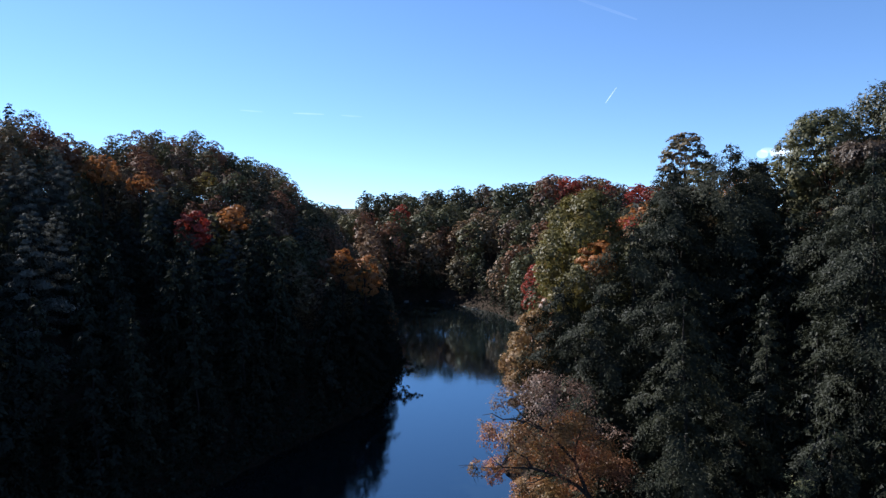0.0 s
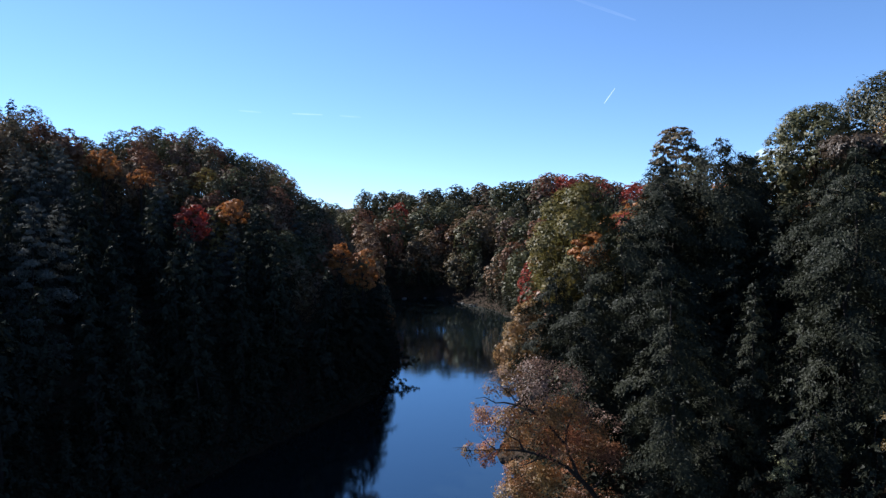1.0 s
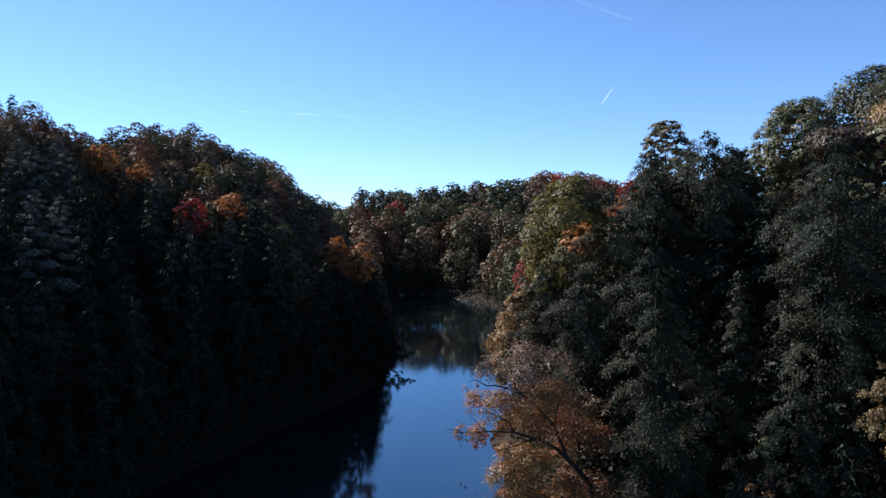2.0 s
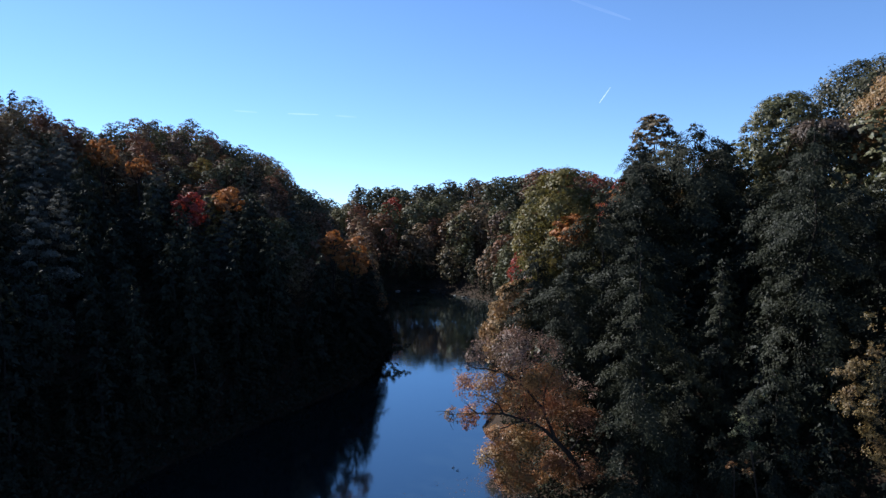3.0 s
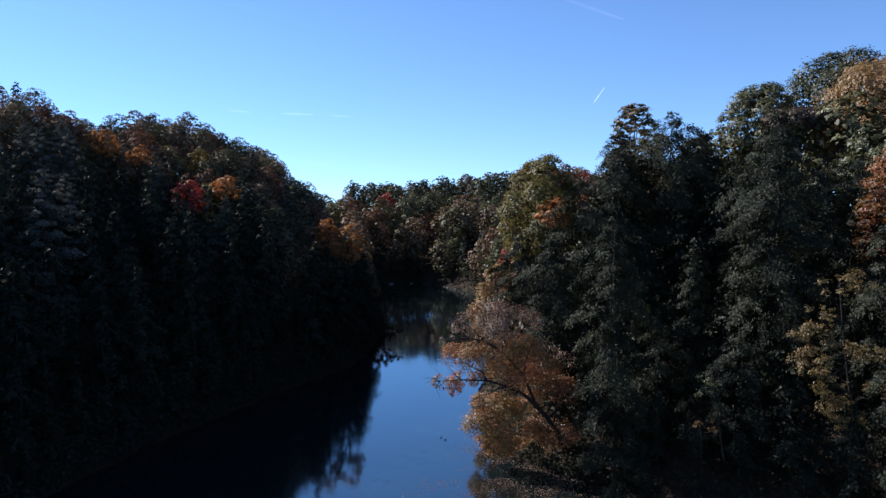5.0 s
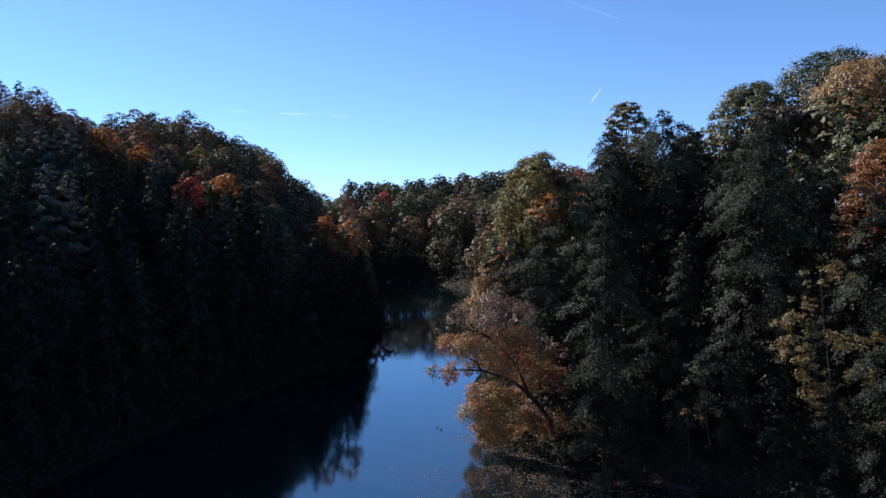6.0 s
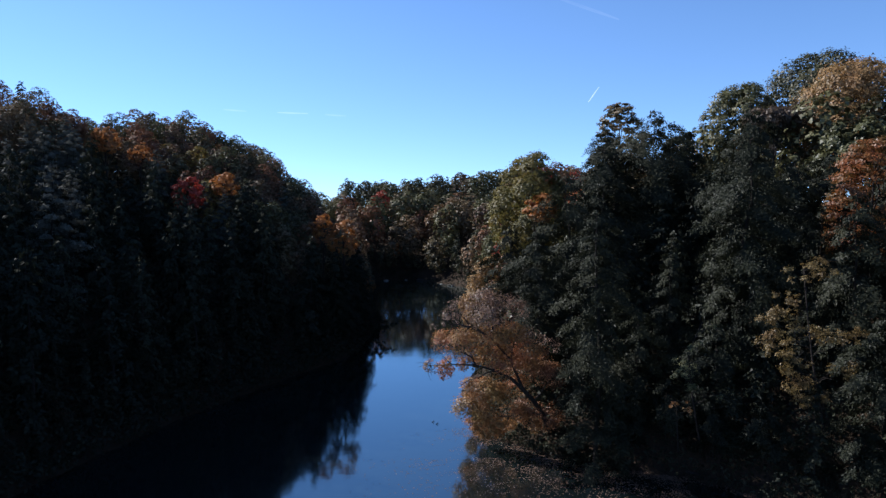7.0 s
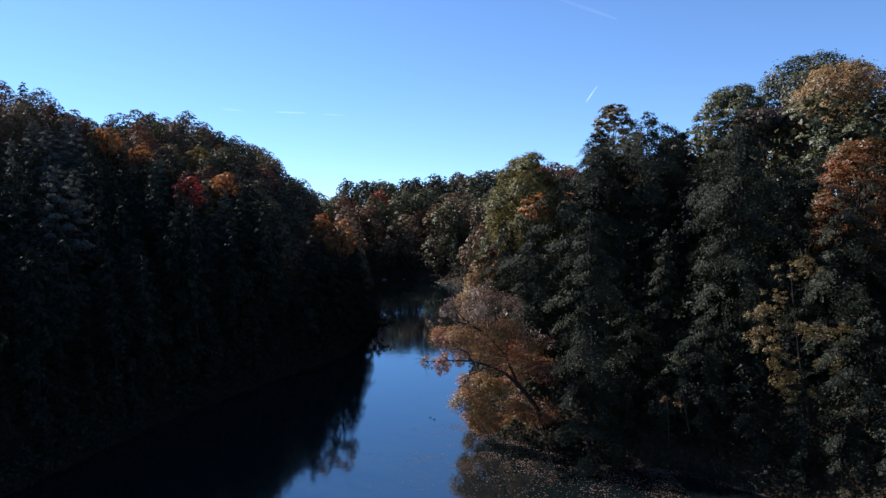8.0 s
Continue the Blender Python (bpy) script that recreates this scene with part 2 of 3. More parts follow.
def broadleaf(name, seed, height, radius, base, leaves, size, mat, label, category="tree", group="", lobes=12, bark=None, peak=0.2, limbs=9, thick=0.012, squash=0.9):
    """A hardwood tree: tapered trunk with limbs to the heads of its crown."""
    rng = np.random.default_rng(seed)
    ob = thing(name, 0, 0, 0, label, category, group)
    heads = crown_lobes(rng, height, radius, base, lobes, peak, 0.0 if limbs else 0.02)
    r0 = thick * height
    lean = rng.normal(size=2) * 0.02 * height
    stem = bowed((0, 0, -0.8), (lean[0], lean[1], height * 0.82), rng, 7, 0, 0.010)
    part("trunk", mesh_of("trunk", *tube(stem, np.linspace(r0, r0 * 0.25, 7), 8 if limbs else 5), bark or BARK, True), ob)
    for c, r in (heads[:: max(1, len(heads) // limbs)] if limbs else ()):
        t = min(0.88, max(0.3, c[2] / height - 0.2))
        a = stem[0] + (stem[-1] - stem[0]) * t
        part("limb", mesh_of("limb", *tube(bowed(a, c, rng), np.linspace(r0 * 0.42, r0 * 0.08, 5), 5), bark or BARK, True), ob)
    part("crown", mesh_of("crown", *lobe_leaves(heads, leaves, size, rng, simple=not limbs, squash=squash), mat), ob)
    return ob


def hemlock(name, seed, height, radius, base, size, mat, label, group="", cover=1.7, droop=0.35, point=0.75, shoulder=1.7, limbs=8, boughs=0, sweep=0.0):
    """A hemlock or pine: straight stem, ragged tiers of boughs, each a drooping fan of feathery side sprays."""
    rng = np.random.default_rng(seed)
    ob = thing(name, 0, 0, 0, label, "tree", group)
    r0 = 0.012 * height
    stem = bowed((0, 0, -0.8), (rng.normal() * 0.02 * height, rng.normal() * 0.02 * height, height), rng, 7, 0, 0.010)
    part("trunk", mesh_of("trunk", *tube(stem, np.linspace(r0, r0 * 0.08, 7), 7 if limbs else 5), BARK, True), ob)
    boughs = boughs or int(height * 3.3)
    side = rng.uniform(0.62, 1.15, 40)
    plan = []
    for i in range(boughs):
        f = (i + rng.uniform(0, 1)) / boughs
        a = i * 2.39996 + rng.uniform(-0.5, 0.5)
        L = radius * min(1.0, shoulder * (1 - f)) ** point * side[int((a % 6.283) / 6.2832 * 8) % 8 + 8 * int(f * 4.99)] * rng.uniform(0.7, 1.12) + 0.35
        plan.append((f, a, L))
    total = cover * math.pi * radius * height / ((0.63 if limbs else 0.875) * size * size)
    weight = np.array([L ** 1.2 for _, _, L in plan])
    counts = np.maximum(10, total * weight / weight.sum()).astype(int)
    C, N, U = [], [], []
    for i, ((f, a, L), n) in enumerate(zip(plan, counts)):
        z = base + (height * 0.99 - base) * f
        d = np.array((math.cos(a), math.sin(a), 0.0))
        w = np.cross(d, (0, 0, 1))
        rise, fall = 0.22 * rng.uniform(0, 1) + 0.42 * f + sweep, droop * rng.uniform(0.4, 2.0)
        root = stem[0] + (stem[-1] - stem[0]) * min(1, (z + 0.8) / (height + 0.8))
        k = max(4, int(6 + 2.2 * L))
        t = rng.uniform(0.05, 1.0, k) ** 0.8
        turn = rng.choice((-1.0, 1.0), k) * rng.uniform(0.25, 1.15, k)
        long = (0.30 * L * (1.08 - t) + 0.08 * L + 0.25) * rng.uniform(0.7, 1.25, k)
        pick = rng.integers(0, k, n)
        u = rng.uniform(0, 1, n) ** 0.8
        way = np.cos(turn)[:, None] * d + np.sin(turn)[:, None] * w
        p = root + d * (t * L)[pick][:, None] + way[pick] * (u * long[pick])[:, None]
        tp, lp = t[pick], long[pick]
        p[:, 2] += L * (rise * tp - (fall + rise * 0.5) * tp * tp) - (0.75 - 2.2 * sweep) * lp * u * u
        p += rng.normal(size=(n, 3)) * (0.055 * L + size * 0.45) * np.array((1, 1, 0.75)) * (1.15 - 0.6 * u)[:, None]
        C.append(p)
        N.append(np.array((0, 0, 0.45)) + d * 0.75 + 0.30 * rng.normal(size=(n, 3)))
        U.append(way[pick] + np.array((0, 0, sweep - 0.45)) * (0.3 + u)[:, None])
        if limbs and i % max(1, boughs // limbs) == 0 and L > 1:
            end = root + d * L * 0.8 + np.array((0, 0, L * (rise * 0.8 - (fall + rise * 0.5) * 0.64)))
            part("limb", mesh_of("limb", *tube(bowed(root, end, rng, 4, 0.1), np.linspace(r0 * 0.25, 0.015, 4), 4), BARK, True), ob)
    V, F = leaf_quads(np.concatenate(C), np.concatenate(N), size, rng, 0.36 if limbs else 0.5, np.concatenate(U), True)
    part("crown", mesh_of("crown", V, F, mat), ob)
    return ob


# ---- the lake and its valley ----
SHORE = np.array([
    (-110, -300), (-75, -120), (-62, -40), (-52, 10), (-44, 50), (-34, 85), (-22, 112), (-13.2, 130), (-11.6, 148), (-10.5, 160), (-11.2, 172), (-15, 195),
    (-20, 230), (-26, 262), (-20, 278), (-2, 281), (8, 266), (14, 257), (19, 248), (24, 225), (24, 200), (23, 175), (21, 150), (17, 127), (11, 112), (9, 101),
    (11, 88), (10.5, 80), (13.5, 76), (20, 70), (27, 66), (33.5, 62.5), (41, 55.5), (49, 43), (60, 10), (75, -60), (95, -160), (130, -300)], float)


def shore_distance(x, y):
    """Metres from the waterline: positive on land, negative over water."""
    x, y = np.atleast_1d(np.asarray(x, float)), np.atleast_1d(np.asarray(y, float))
    best, inside = np.full(x.shape, 1e9), np.zeros(x.shape, bool)
    for (ax, ay), (bx, by) in zip(SHORE, np.roll(SHORE, -1, 0)):
        dx, dy = bx - ax, by - ay
        t = np.clip(((x - ax) * dx + (y - ay) * dy) / (dx * dx + dy * dy), 0, 1)
        best = np.minimum(best, np.hypot(x - ax - t * dx, y - ay - t * dy))
        cross = (ay > y) != (by > y)
        with np.errstate(divide="ignore", invalid="ignore"):
            xi = ax + (y - ay) * dx / (dy if dy else 1e-9)
        inside ^= cross & (x < xi)
    return np.where(inside, -best, best)


def hill(x, y, cx, cy, sx, sy, rise):
    return rise * np.exp(-0.5 * (((x - cx) / sx) ** 2 + ((y - cy) / sy) ** 2))


def ground_height(x, y):
    x, y = np.atleast_1d(np.asarray(x, float)), np.atleast_1d(np.asarray(y, float))
    d = shore_distance(x, y)
    # Added out of view: hill (-84, 86) for shade, last three against low sky.
    top = 14.0 + hill(x, y, -68, 175, 38, 72, 25.8) + hill(x, y, -84, 86, 22, 32, 5) + hill(x, y, -40, 168, 15, 26, 6.0) + hill(x, y, -27, 155, 8, 15, 5.0) - hill(x, y, -51, 131, 8, 10, 2.0) + hill(x, y, -87, 118, 14, 18, 4.5) + hill(x, y, 80, 110, 45, 55, 17) + hill(x, y, 60, 350, 75, 70, 13) + hill(x, y, 135, -20, 40, 70, 24) + hill(x, y, -135, -40, 40, 80, 24) + hill(x, y, 0, -420, 260, 60, 30)
    wave = 1.6 * np.sin(x * 0.061 + 1.3) * np.cos(y * 0.047) + 0.8 * np.sin(x * 0.17 + y * 0.11)
    z = top * (1 - np.exp(-np.maximum(d, 0) / 21.0)) + wave * np.clip(d / 25, 0, 1) + 0.25 * np.clip(d, 0, 1)
    return np.where(d > 0, z, np.maximum(d * 0.35, -4.0) - 0.1)


def spread(lo, hi, step, far):
    core = list(np.arange(lo, hi + step, step))
    s, a, b = step, core[0], core[-1]
    left, right = [], []
    while a > -far or b < far:
        s *= 1.5
        a, b = a - s, b + s
        left.append(a)
        right.append(b)
    return np.array(left[::-1] + core + right)


gx, gy = spread(-140, 160, 2.5, 4000), spread(-120, 420, 3.0, 4000)
GX, GY = np.meshgrid(gx, gy)
GZ = ground_height(GX.ravel(), GY.ravel())
nx, ny = len(gx), len(gy)
ii = (np.arange(ny - 1)[:, None] * nx + np.arange(nx - 1)[None]).ravel()
ground = new("ground", mesh_of("ground", np.stack([GX.ravel(), GY.ravel(), GZ], 1), np.stack([ii, ii + 1, ii + nx + 1, ii + nx], 1), LITTER, True))
tagged(ground, "wooded valley slopes covered in brown leaf litter", "ground", kind="structure")
wv = np.array([(x, y, 0.0) for y in (-320.0, 320.0) for x in (-140.0, 140.0)])
water = new("water", mesh_of("water", wv, [[0, 1, 3, 2]], WATER))
tagged(water, "calm dark lake reflecting blue sky and trees", "lake", kind="structure")


def brush(name, label, mat, count, reach, tall, x0, x1, y0, y1, size, seed):
    """Low leafy brush that hems the shore, too thick to count."""
    rng = np.random.default_rng(seed)
    X, Y = rng.uniform(x0, x1, count * 6), rng.uniform(y0, y1, count * 6)
    d = shore_distance(X, Y)
    ok = np.flatnonzero((d > -1.5) & (d < reach))[:count]
    X, Y, d = X[ok], Y[ok], d[ok]
    lump = 0.5 + 0.5 * np.sin(X * 1.1 + 2 * np.sin(Y * 0.7)) * np.cos(Y * 0.9 + np.sin(X * 0.8))
    Z = np.maximum(ground_height(X, Y), 0) + rng.uniform(0.02, 1, len(X)) ** 0.6 * tall * (0.3 + 0.7 * lump)
    N = rng.normal(size=(len(X), 3)) + np.array((0, -0.2, 0.7))
    ob = new(name, mesh_of(name, *leaf_quads(np.stack([X, Y, Z], 1), N, size, rng), mat))
    return tagged(ob, label, "brush", kind="stuff")


def gz(x, y):
    return float(ground_height(x, y)[0])


# ---- the trees that can be told apart on the near point ----
TAKEN = []


def stand(ob, x, y, turn=0.0, scale=1.0, room=3.6):
    ob.matrix_basis = pose(x, y, gz(x, y), 0, 0, turn)
    TAKEN.append((x, y, room))
    return ob


def to_top(x, y, z):
    """The height of a tree at x, y whose top is z above the lake."""
    return z - gz(x, y)


G = "trees on the near point"
for name, seed, x, y, top, radius, base, leaves, size, tone, label, more in (
        ("maple", 11, 13.0, 103.0, 22.3, 4.6, 2, 15000, 0.17, "toffee", "yellow-tan maple leaning over the water", dict(lobes=20)),
        ("hickory", 12, 19.8, 104, 39.2, 6.0, 12, 26000, 0.19, "gold", "tall hickory with golden green leaves", dict(lobes=26, peak=0.1)),
        ("maple", 13, 20.8, 96.5, 32.8, 2.7, 18, 4600, 0.17, "orange", "slim maple with bright orange leaves", dict(lobes=16, squash=0.5)),
        ("oak", 14, 35.4, 107, 48.6, 5.6, 14, 8000, 0.23, "dusty", "tall oak with sparse tan and rust leaves", dict(lobes=30, peak=0.5, squash=0.6)),
        ("oak", 15, 58.5, 112, 52, 6.6, 14, 13000, 0.22, "olive", "tall oak with olive green leaves on the slope", dict(lobes=20)),
        ("oak", 16, 74, 114, 58, 9.5, 12, 20000, 0.235, "green", "broad dark green oak on the hilltop", dict(lobes=26)),
        ("oak", 17, 58.0, 98, 45.5, 4.6, 16, 11000, 0.21, "brown", "oak with dull brown leaves on the slope", dict(lobes=18)),
        ("hickory", 18, 71, 99, 53.5, 8.6, 10, 22000, 0.21, "toffee", "broad hickory with golden orange leaves", dict(lobes=26)),
        ("maple", 19, 56, 69, 39.5, 5.4, 4, 17000, 0.14, "fire", "maple with orange leaves on the slope", dict(lobes=54, squash=0.5)),
        ("oak", 21, 49, 115, 44.0, 5.0, 6, 7000, 0.24, "green", "dark green oak on the slope", dict(lobes=16)),
        ("oak", 22, 64, 86, 43, 6.0, 4, 8000, 0.25, "olive", "olive oak on the steep slope", dict(lobes=16)),
        ("oak", 23, 42, 118, 44.5, 4.6, 6, 6000, 0.24, "olive", "olive oak on the slope", dict(lobes=15))):
    stand(broadleaf(name, seed, to_top(x, y, top), radius, base, leaves, size, LEAVES[tone], label, group=G, **more), x, y)
for seed, x, y, top, radius, size, label, more in (
        (31, 22.6, 66.4, 28.8, 4.5, 0.16, "feathery green hemlock at the water's edge", dict(shoulder=3.6)),
        (32, 38, 97, 45.6, 8.4, 0.21, "tall dark hemlock on the slope", dict(shoulder=3.6, point=0.8)),
        (33, 29.5, 93.5, 40, 7.4, 0.20, "dark hemlock on the slope", dict(shoulder=3.6)),
        (34, 33.6, 74.3, 26.6, 3.2, 0.15, "small pointed hemlock in deep shade", dict(point=0.85, shoulder=2.0, cover=1.4)),
        (35, 42.0, 69.3, 42.6, 6.6, 0.18, "tall feathery hemlock above the bank", dict(shoulder=3.6)),
        (36, 18.5, 83, 27.5, 5.2, 0.17, "green hemlock behind the orange maple", dict(shoulder=3.6)),
        (37, 15.0, 92, 27.6, 5.4, 0.18, "green hemlock near the water", dict(shoulder=3.6)),
        (38, 47, 86, 41, 6.6, 0.20, "dark hemlock high on the slope", dict(shoulder=3.6)),
        (39, 25.5, 80, 30, 5.6, 0.18, "dark hemlock in shade", dict(shoulder=3.6)),
        (47, 23.5, 89, 35, 6.2, 0.19, "dark hemlock in shade", dict(shoulder=3.6)),
        (40, 32.5, 101, 43.5, 6.0, 0.22, "dark hemlock behind others on the slope", dict(shoulder=3.6)),
        (41, 44.5, 101, 42.0, 6.4, 0.22, "dark hemlock behind others on the slope", dict(shoulder=3.6)),
        (45, 51, 78, 36, 5.6, 0.20, "dark hemlock on the slope", dict(shoulder=3.6)),
        (46, 59, 83, 38, 5.6, 0.20, "dark hemlock on the slope", dict(shoulder=3.6)),
        (42, 49.5, 62, 32, 5.2, 0.19, "dark hemlock on the steep bank", dict(shoulder=3.6)),
        (43, 56, 61, 31, 5.0, 0.19, "dark hemlock on the steep bank", dict(shoulder=3.6)),
        (44, 49, 55, 20, 4.2, 0.18, "low hemlock on the steep bank", dict(shoulder=3.6)),
        (48, 36.5, 66, 17, 4.0, 0.18, "low hemlock on the shaded bank", dict(shoulder=3.6)),
        (49, 28.5, 70.5, 18, 4.0, 0.18, "low hemlock on the shaded bank", dict(shoulder=3.6)),
        (50, 31.0, 67.2, 10.5, 3.2, 0.16, "young hemlock low over the bank", dict(shoulder=3.0)),
        (51, 35.2, 63.4, 9.5, 3.0, 0.16, "young hemlock low over the bank", dict(shoulder=3.0)),
        (52, 26.0, 69.0, 11.5, 3.2, 0.16, "young hemlock low over the bank", dict(shoulder=3.0)),
        (53, 39.8, 60.4, 9.0, 3.0, 0.16, "young hemlock low over the bank", dict(shoulder=3.0)),
        (55, 61.5, 74.5, 36.5, 5.4, 0.20, "dark hemlock on the slope", dict(shoulder=3.0)),
        (54, 46.0, 53.0, 9.0, 3.2, 0.16, "young hemlock low over the bank", dict(shoulder=3.0))):
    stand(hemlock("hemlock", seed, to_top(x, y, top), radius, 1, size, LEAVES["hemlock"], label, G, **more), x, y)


def leaf_mass(ob, heads, count, size, rng, tone, label, tuft=0.16):
    part("crown", mesh_of("crown", *lobe_leaves(heads, count, size, rng, 0.08, tuft=tuft, rough=0.33), LEAVES[tone]), ob, label)


def twigs(ob, starts, count, reach, lean, rng, mat, thick=0.05):
    """Bare twigs that fork off a limb."""
    for i in range(count):
        a = np.array(starts[i % len(starts)])
        b = a + unit(rng.normal(size=3) * np.array((1, 0.7, 0.6)) + np.array(lean)) * reach * rng.uniform(0.5, 1.1)
        part("twig", mesh_of("twig", *tube(bowed(a, b, rng, 4, 0.1, 0.08), np.linspace(thick, thick * 0.25, 4), 4), mat, True), ob)


def leaning_maple():
    """The maple on the point: two dark limbs reach out over the water, leaves in bands of tone."""
    rng = np.random.default_rng(77)
    o = np.array((18.5, 74, gz(18.5, 74)))
    ob = thing("maple", *o, "orange maple leaning out over the lake", "tree", G)
    stem = np.array([(18.9, 74.4, o[2] - 0.8), (17.4, 73.0, 4.4), (16.0, 71.4, 6.6), (14.4, 70.2, 8.6), (13.0, 69.6, 12.0), (10.4, 69.2, 15.0), (8.0, 69.0, 16.2)]) - o
    limb = np.array([(16.2, 71.6, 6.4), (13.2, 69.6, 9.7), (11.2, 69.0, 10.9), (8.7, 68.7, 11.7), (5.9, 68.7, 11.8), (3.4, 69.0, 11.6)]) - o
    part("trunk", mesh_of("trunk", *tube(stem, (0.40, 0.33, 0.27, 0.20, 0.15, 0.10, 0.04), 9), BARK, True), ob)
    part("limb", mesh_of("limb", *tube(limb, (0.25, 0.19, 0.15, 0.11, 0.07, 0.03), 8), BARK, True), ob, "long limb reaching over the water")
    for a, b in ((stem[6], (3.8, 67.8, 17.2)), (stem[5], (6.0, 70.5, 18.2)), (stem[5], (11.5, 71.5, 19.0)), (stem[4], (14.5, 71.5, 17.0)), (limb[3], (5.0, 69.5, 14.4)), (limb[2], (7.0, 70.5, 8.8)), (stem[2], (19.0, 72.0, 9.4)), (stem[1], (10.0, 71.5, 4.5))):
        b = np.array(b) - (o if abs(b[1]) > 20 else 0)
        part("limb", mesh_of("limb", *tube(bowed(a, b, rng), np.linspace(0.11, 0.02, 5), 5), BARK, True), ob)
    twigs(ob, [limb[4], limb[5], limb[3], stem[6], stem[5]], 22, 2.4, (-0.9, -0.2, 0.1), rng, BARK)
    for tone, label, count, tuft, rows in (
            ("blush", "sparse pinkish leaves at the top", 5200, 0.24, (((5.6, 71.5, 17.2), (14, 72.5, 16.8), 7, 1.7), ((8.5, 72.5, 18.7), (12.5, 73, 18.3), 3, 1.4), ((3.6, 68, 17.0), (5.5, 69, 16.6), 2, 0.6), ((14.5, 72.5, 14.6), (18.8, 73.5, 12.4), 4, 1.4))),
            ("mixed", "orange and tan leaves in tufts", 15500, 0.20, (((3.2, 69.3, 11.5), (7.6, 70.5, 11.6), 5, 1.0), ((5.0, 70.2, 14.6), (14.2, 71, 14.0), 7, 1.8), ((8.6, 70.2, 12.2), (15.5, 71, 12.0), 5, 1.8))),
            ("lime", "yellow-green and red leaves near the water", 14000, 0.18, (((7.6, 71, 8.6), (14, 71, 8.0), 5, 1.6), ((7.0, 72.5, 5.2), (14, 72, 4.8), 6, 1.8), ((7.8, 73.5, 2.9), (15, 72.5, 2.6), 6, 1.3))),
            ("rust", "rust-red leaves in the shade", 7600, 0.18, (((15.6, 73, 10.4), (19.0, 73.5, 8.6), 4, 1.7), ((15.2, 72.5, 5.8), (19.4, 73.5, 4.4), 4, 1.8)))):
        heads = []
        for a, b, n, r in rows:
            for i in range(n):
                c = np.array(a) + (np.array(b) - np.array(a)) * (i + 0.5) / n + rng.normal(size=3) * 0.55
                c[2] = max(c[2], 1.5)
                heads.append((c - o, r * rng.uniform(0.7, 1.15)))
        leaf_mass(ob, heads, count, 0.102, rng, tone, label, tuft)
    TAKEN.append((15, 73, 4))


def leaning_tree(name, label, stem, heads, leaves, size, tone, seed, twig_count):
    """A thin tree that leans out from the bank: small flat heads of leaves among bare twigs."""
    rng = np.random.default_rng(seed)
    o = np.array((stem[0][0], stem[0][1], gz(stem[0][0], stem[0][1])))
    ob = thing(name, *o, label, "tree", G)
    stem = np.array([(*stem[0], o[2] - 0.8), *stem[1:]]) - o
    part("trunk", mesh_of("trunk", *tube(stem, np.linspace(0.15, 0.03, len(stem)), 7), BARK, True), ob)
    tufts = []
    for x, y, z, r in heads:
        c = np.array((x, y + rng.uniform(-0.9, 0.9), z)) - o
        a = np.array([np.interp(c[2] - 1.6, stem[:, 2], stem[:, k]) for k in range(3)])
        part("limb", mesh_of("limb", *tube(bowed(a, c, rng, 5, 0.05, 0.08), np.linspace(0.04, 0.012, 5), 5), BARK, True), ob)
        for k in range(5):
            tufts.append((c + rng.normal(size=3) * r * np.array((0.62, 0.5, 0.34)), r * rng.uniform(0.3, 0.55)))
    twigs(ob, [c for c, _ in tufts[::3]], twig_count, 1.5, (0.0, -0.3, -0.1), rng, PALE_BARK, 0.022)
    leaf_mass(ob, tufts, leaves, size, rng, tone, "small heads of leaves", 0.3)
    TAKEN.append((o[0], o[1], 3))


leaning_tree("birch", "thin yellow-leaved birch with bare twigs above the bank", ((45.2, 58.2), (43.8, 57, 9.0), (42.2, 56, 14.5), (41.2, 55.4, 19.5), (40.4, 55, 24.6)),
             [(x, 55.0, z, r) for x, z, r in ((40.4, 24.6, 1.4), (41.9, 24.4, 0.8), (40.9, 23.2, 1.0), (38.9, 21.3, 0.9), (40.0, 20.8, 0.8), (37.6, 19.2, 1.2), (38.4, 19.6, 1.1), (37.4, 17.7, 1.4), (39.6, 18.1, 1.1),
                                              (37.7, 16.2, 1.0), (39.0, 15.9, 0.9), (42.1, 17.7, 1.2), (45.7, 17.8, 0.9), (44.4, 16.9, 1.1), (39.7, 14.4, 1.4), (40.6, 12.9, 1.3), (45.2, 14.1, 1.2), (44.0, 13.8, 0.9),
                                              (41.7, 11.2, 1.1), (43.2, 10.9, 0.9))], 10500, 0.088, "amber", 20, 34)
leaning_tree("sapling", "pale-leaved sapling catching the sun above the bank", ((34.5, 64.8), (33.4, 63.4, 5.0), (32.2, 62.2, 9.5), (31.4, 61.5, 14.5), (32.8, 61.2, 18.0)),
             ((30.3, 61, 13.6, 0.9), (30.6, 61, 12.2, 0.9), (31.7, 61, 10.8, 0.8), (32.0, 61, 12.5, 0.7), (33.5, 61, 17.8, 0.6), (31.0, 61, 15.2, 0.7), (32.6, 61, 15.8, 0.5), (34.8, 61, 10.2, 0.5)), 1700, 0.085, "pale", 61, 14)
leaning_tree("sapling", "low sapling with a few orange leaves", ((32.0, 65.6), (31.2, 63.6, 4.0), (30.2, 61.4, 8.8)), ((30.1, 61, 8.9, 0.6), (31.0, 61.4, 8.5, 0.4)), 260, 0.11, "mixed", 62, 5)
leaning_maple()
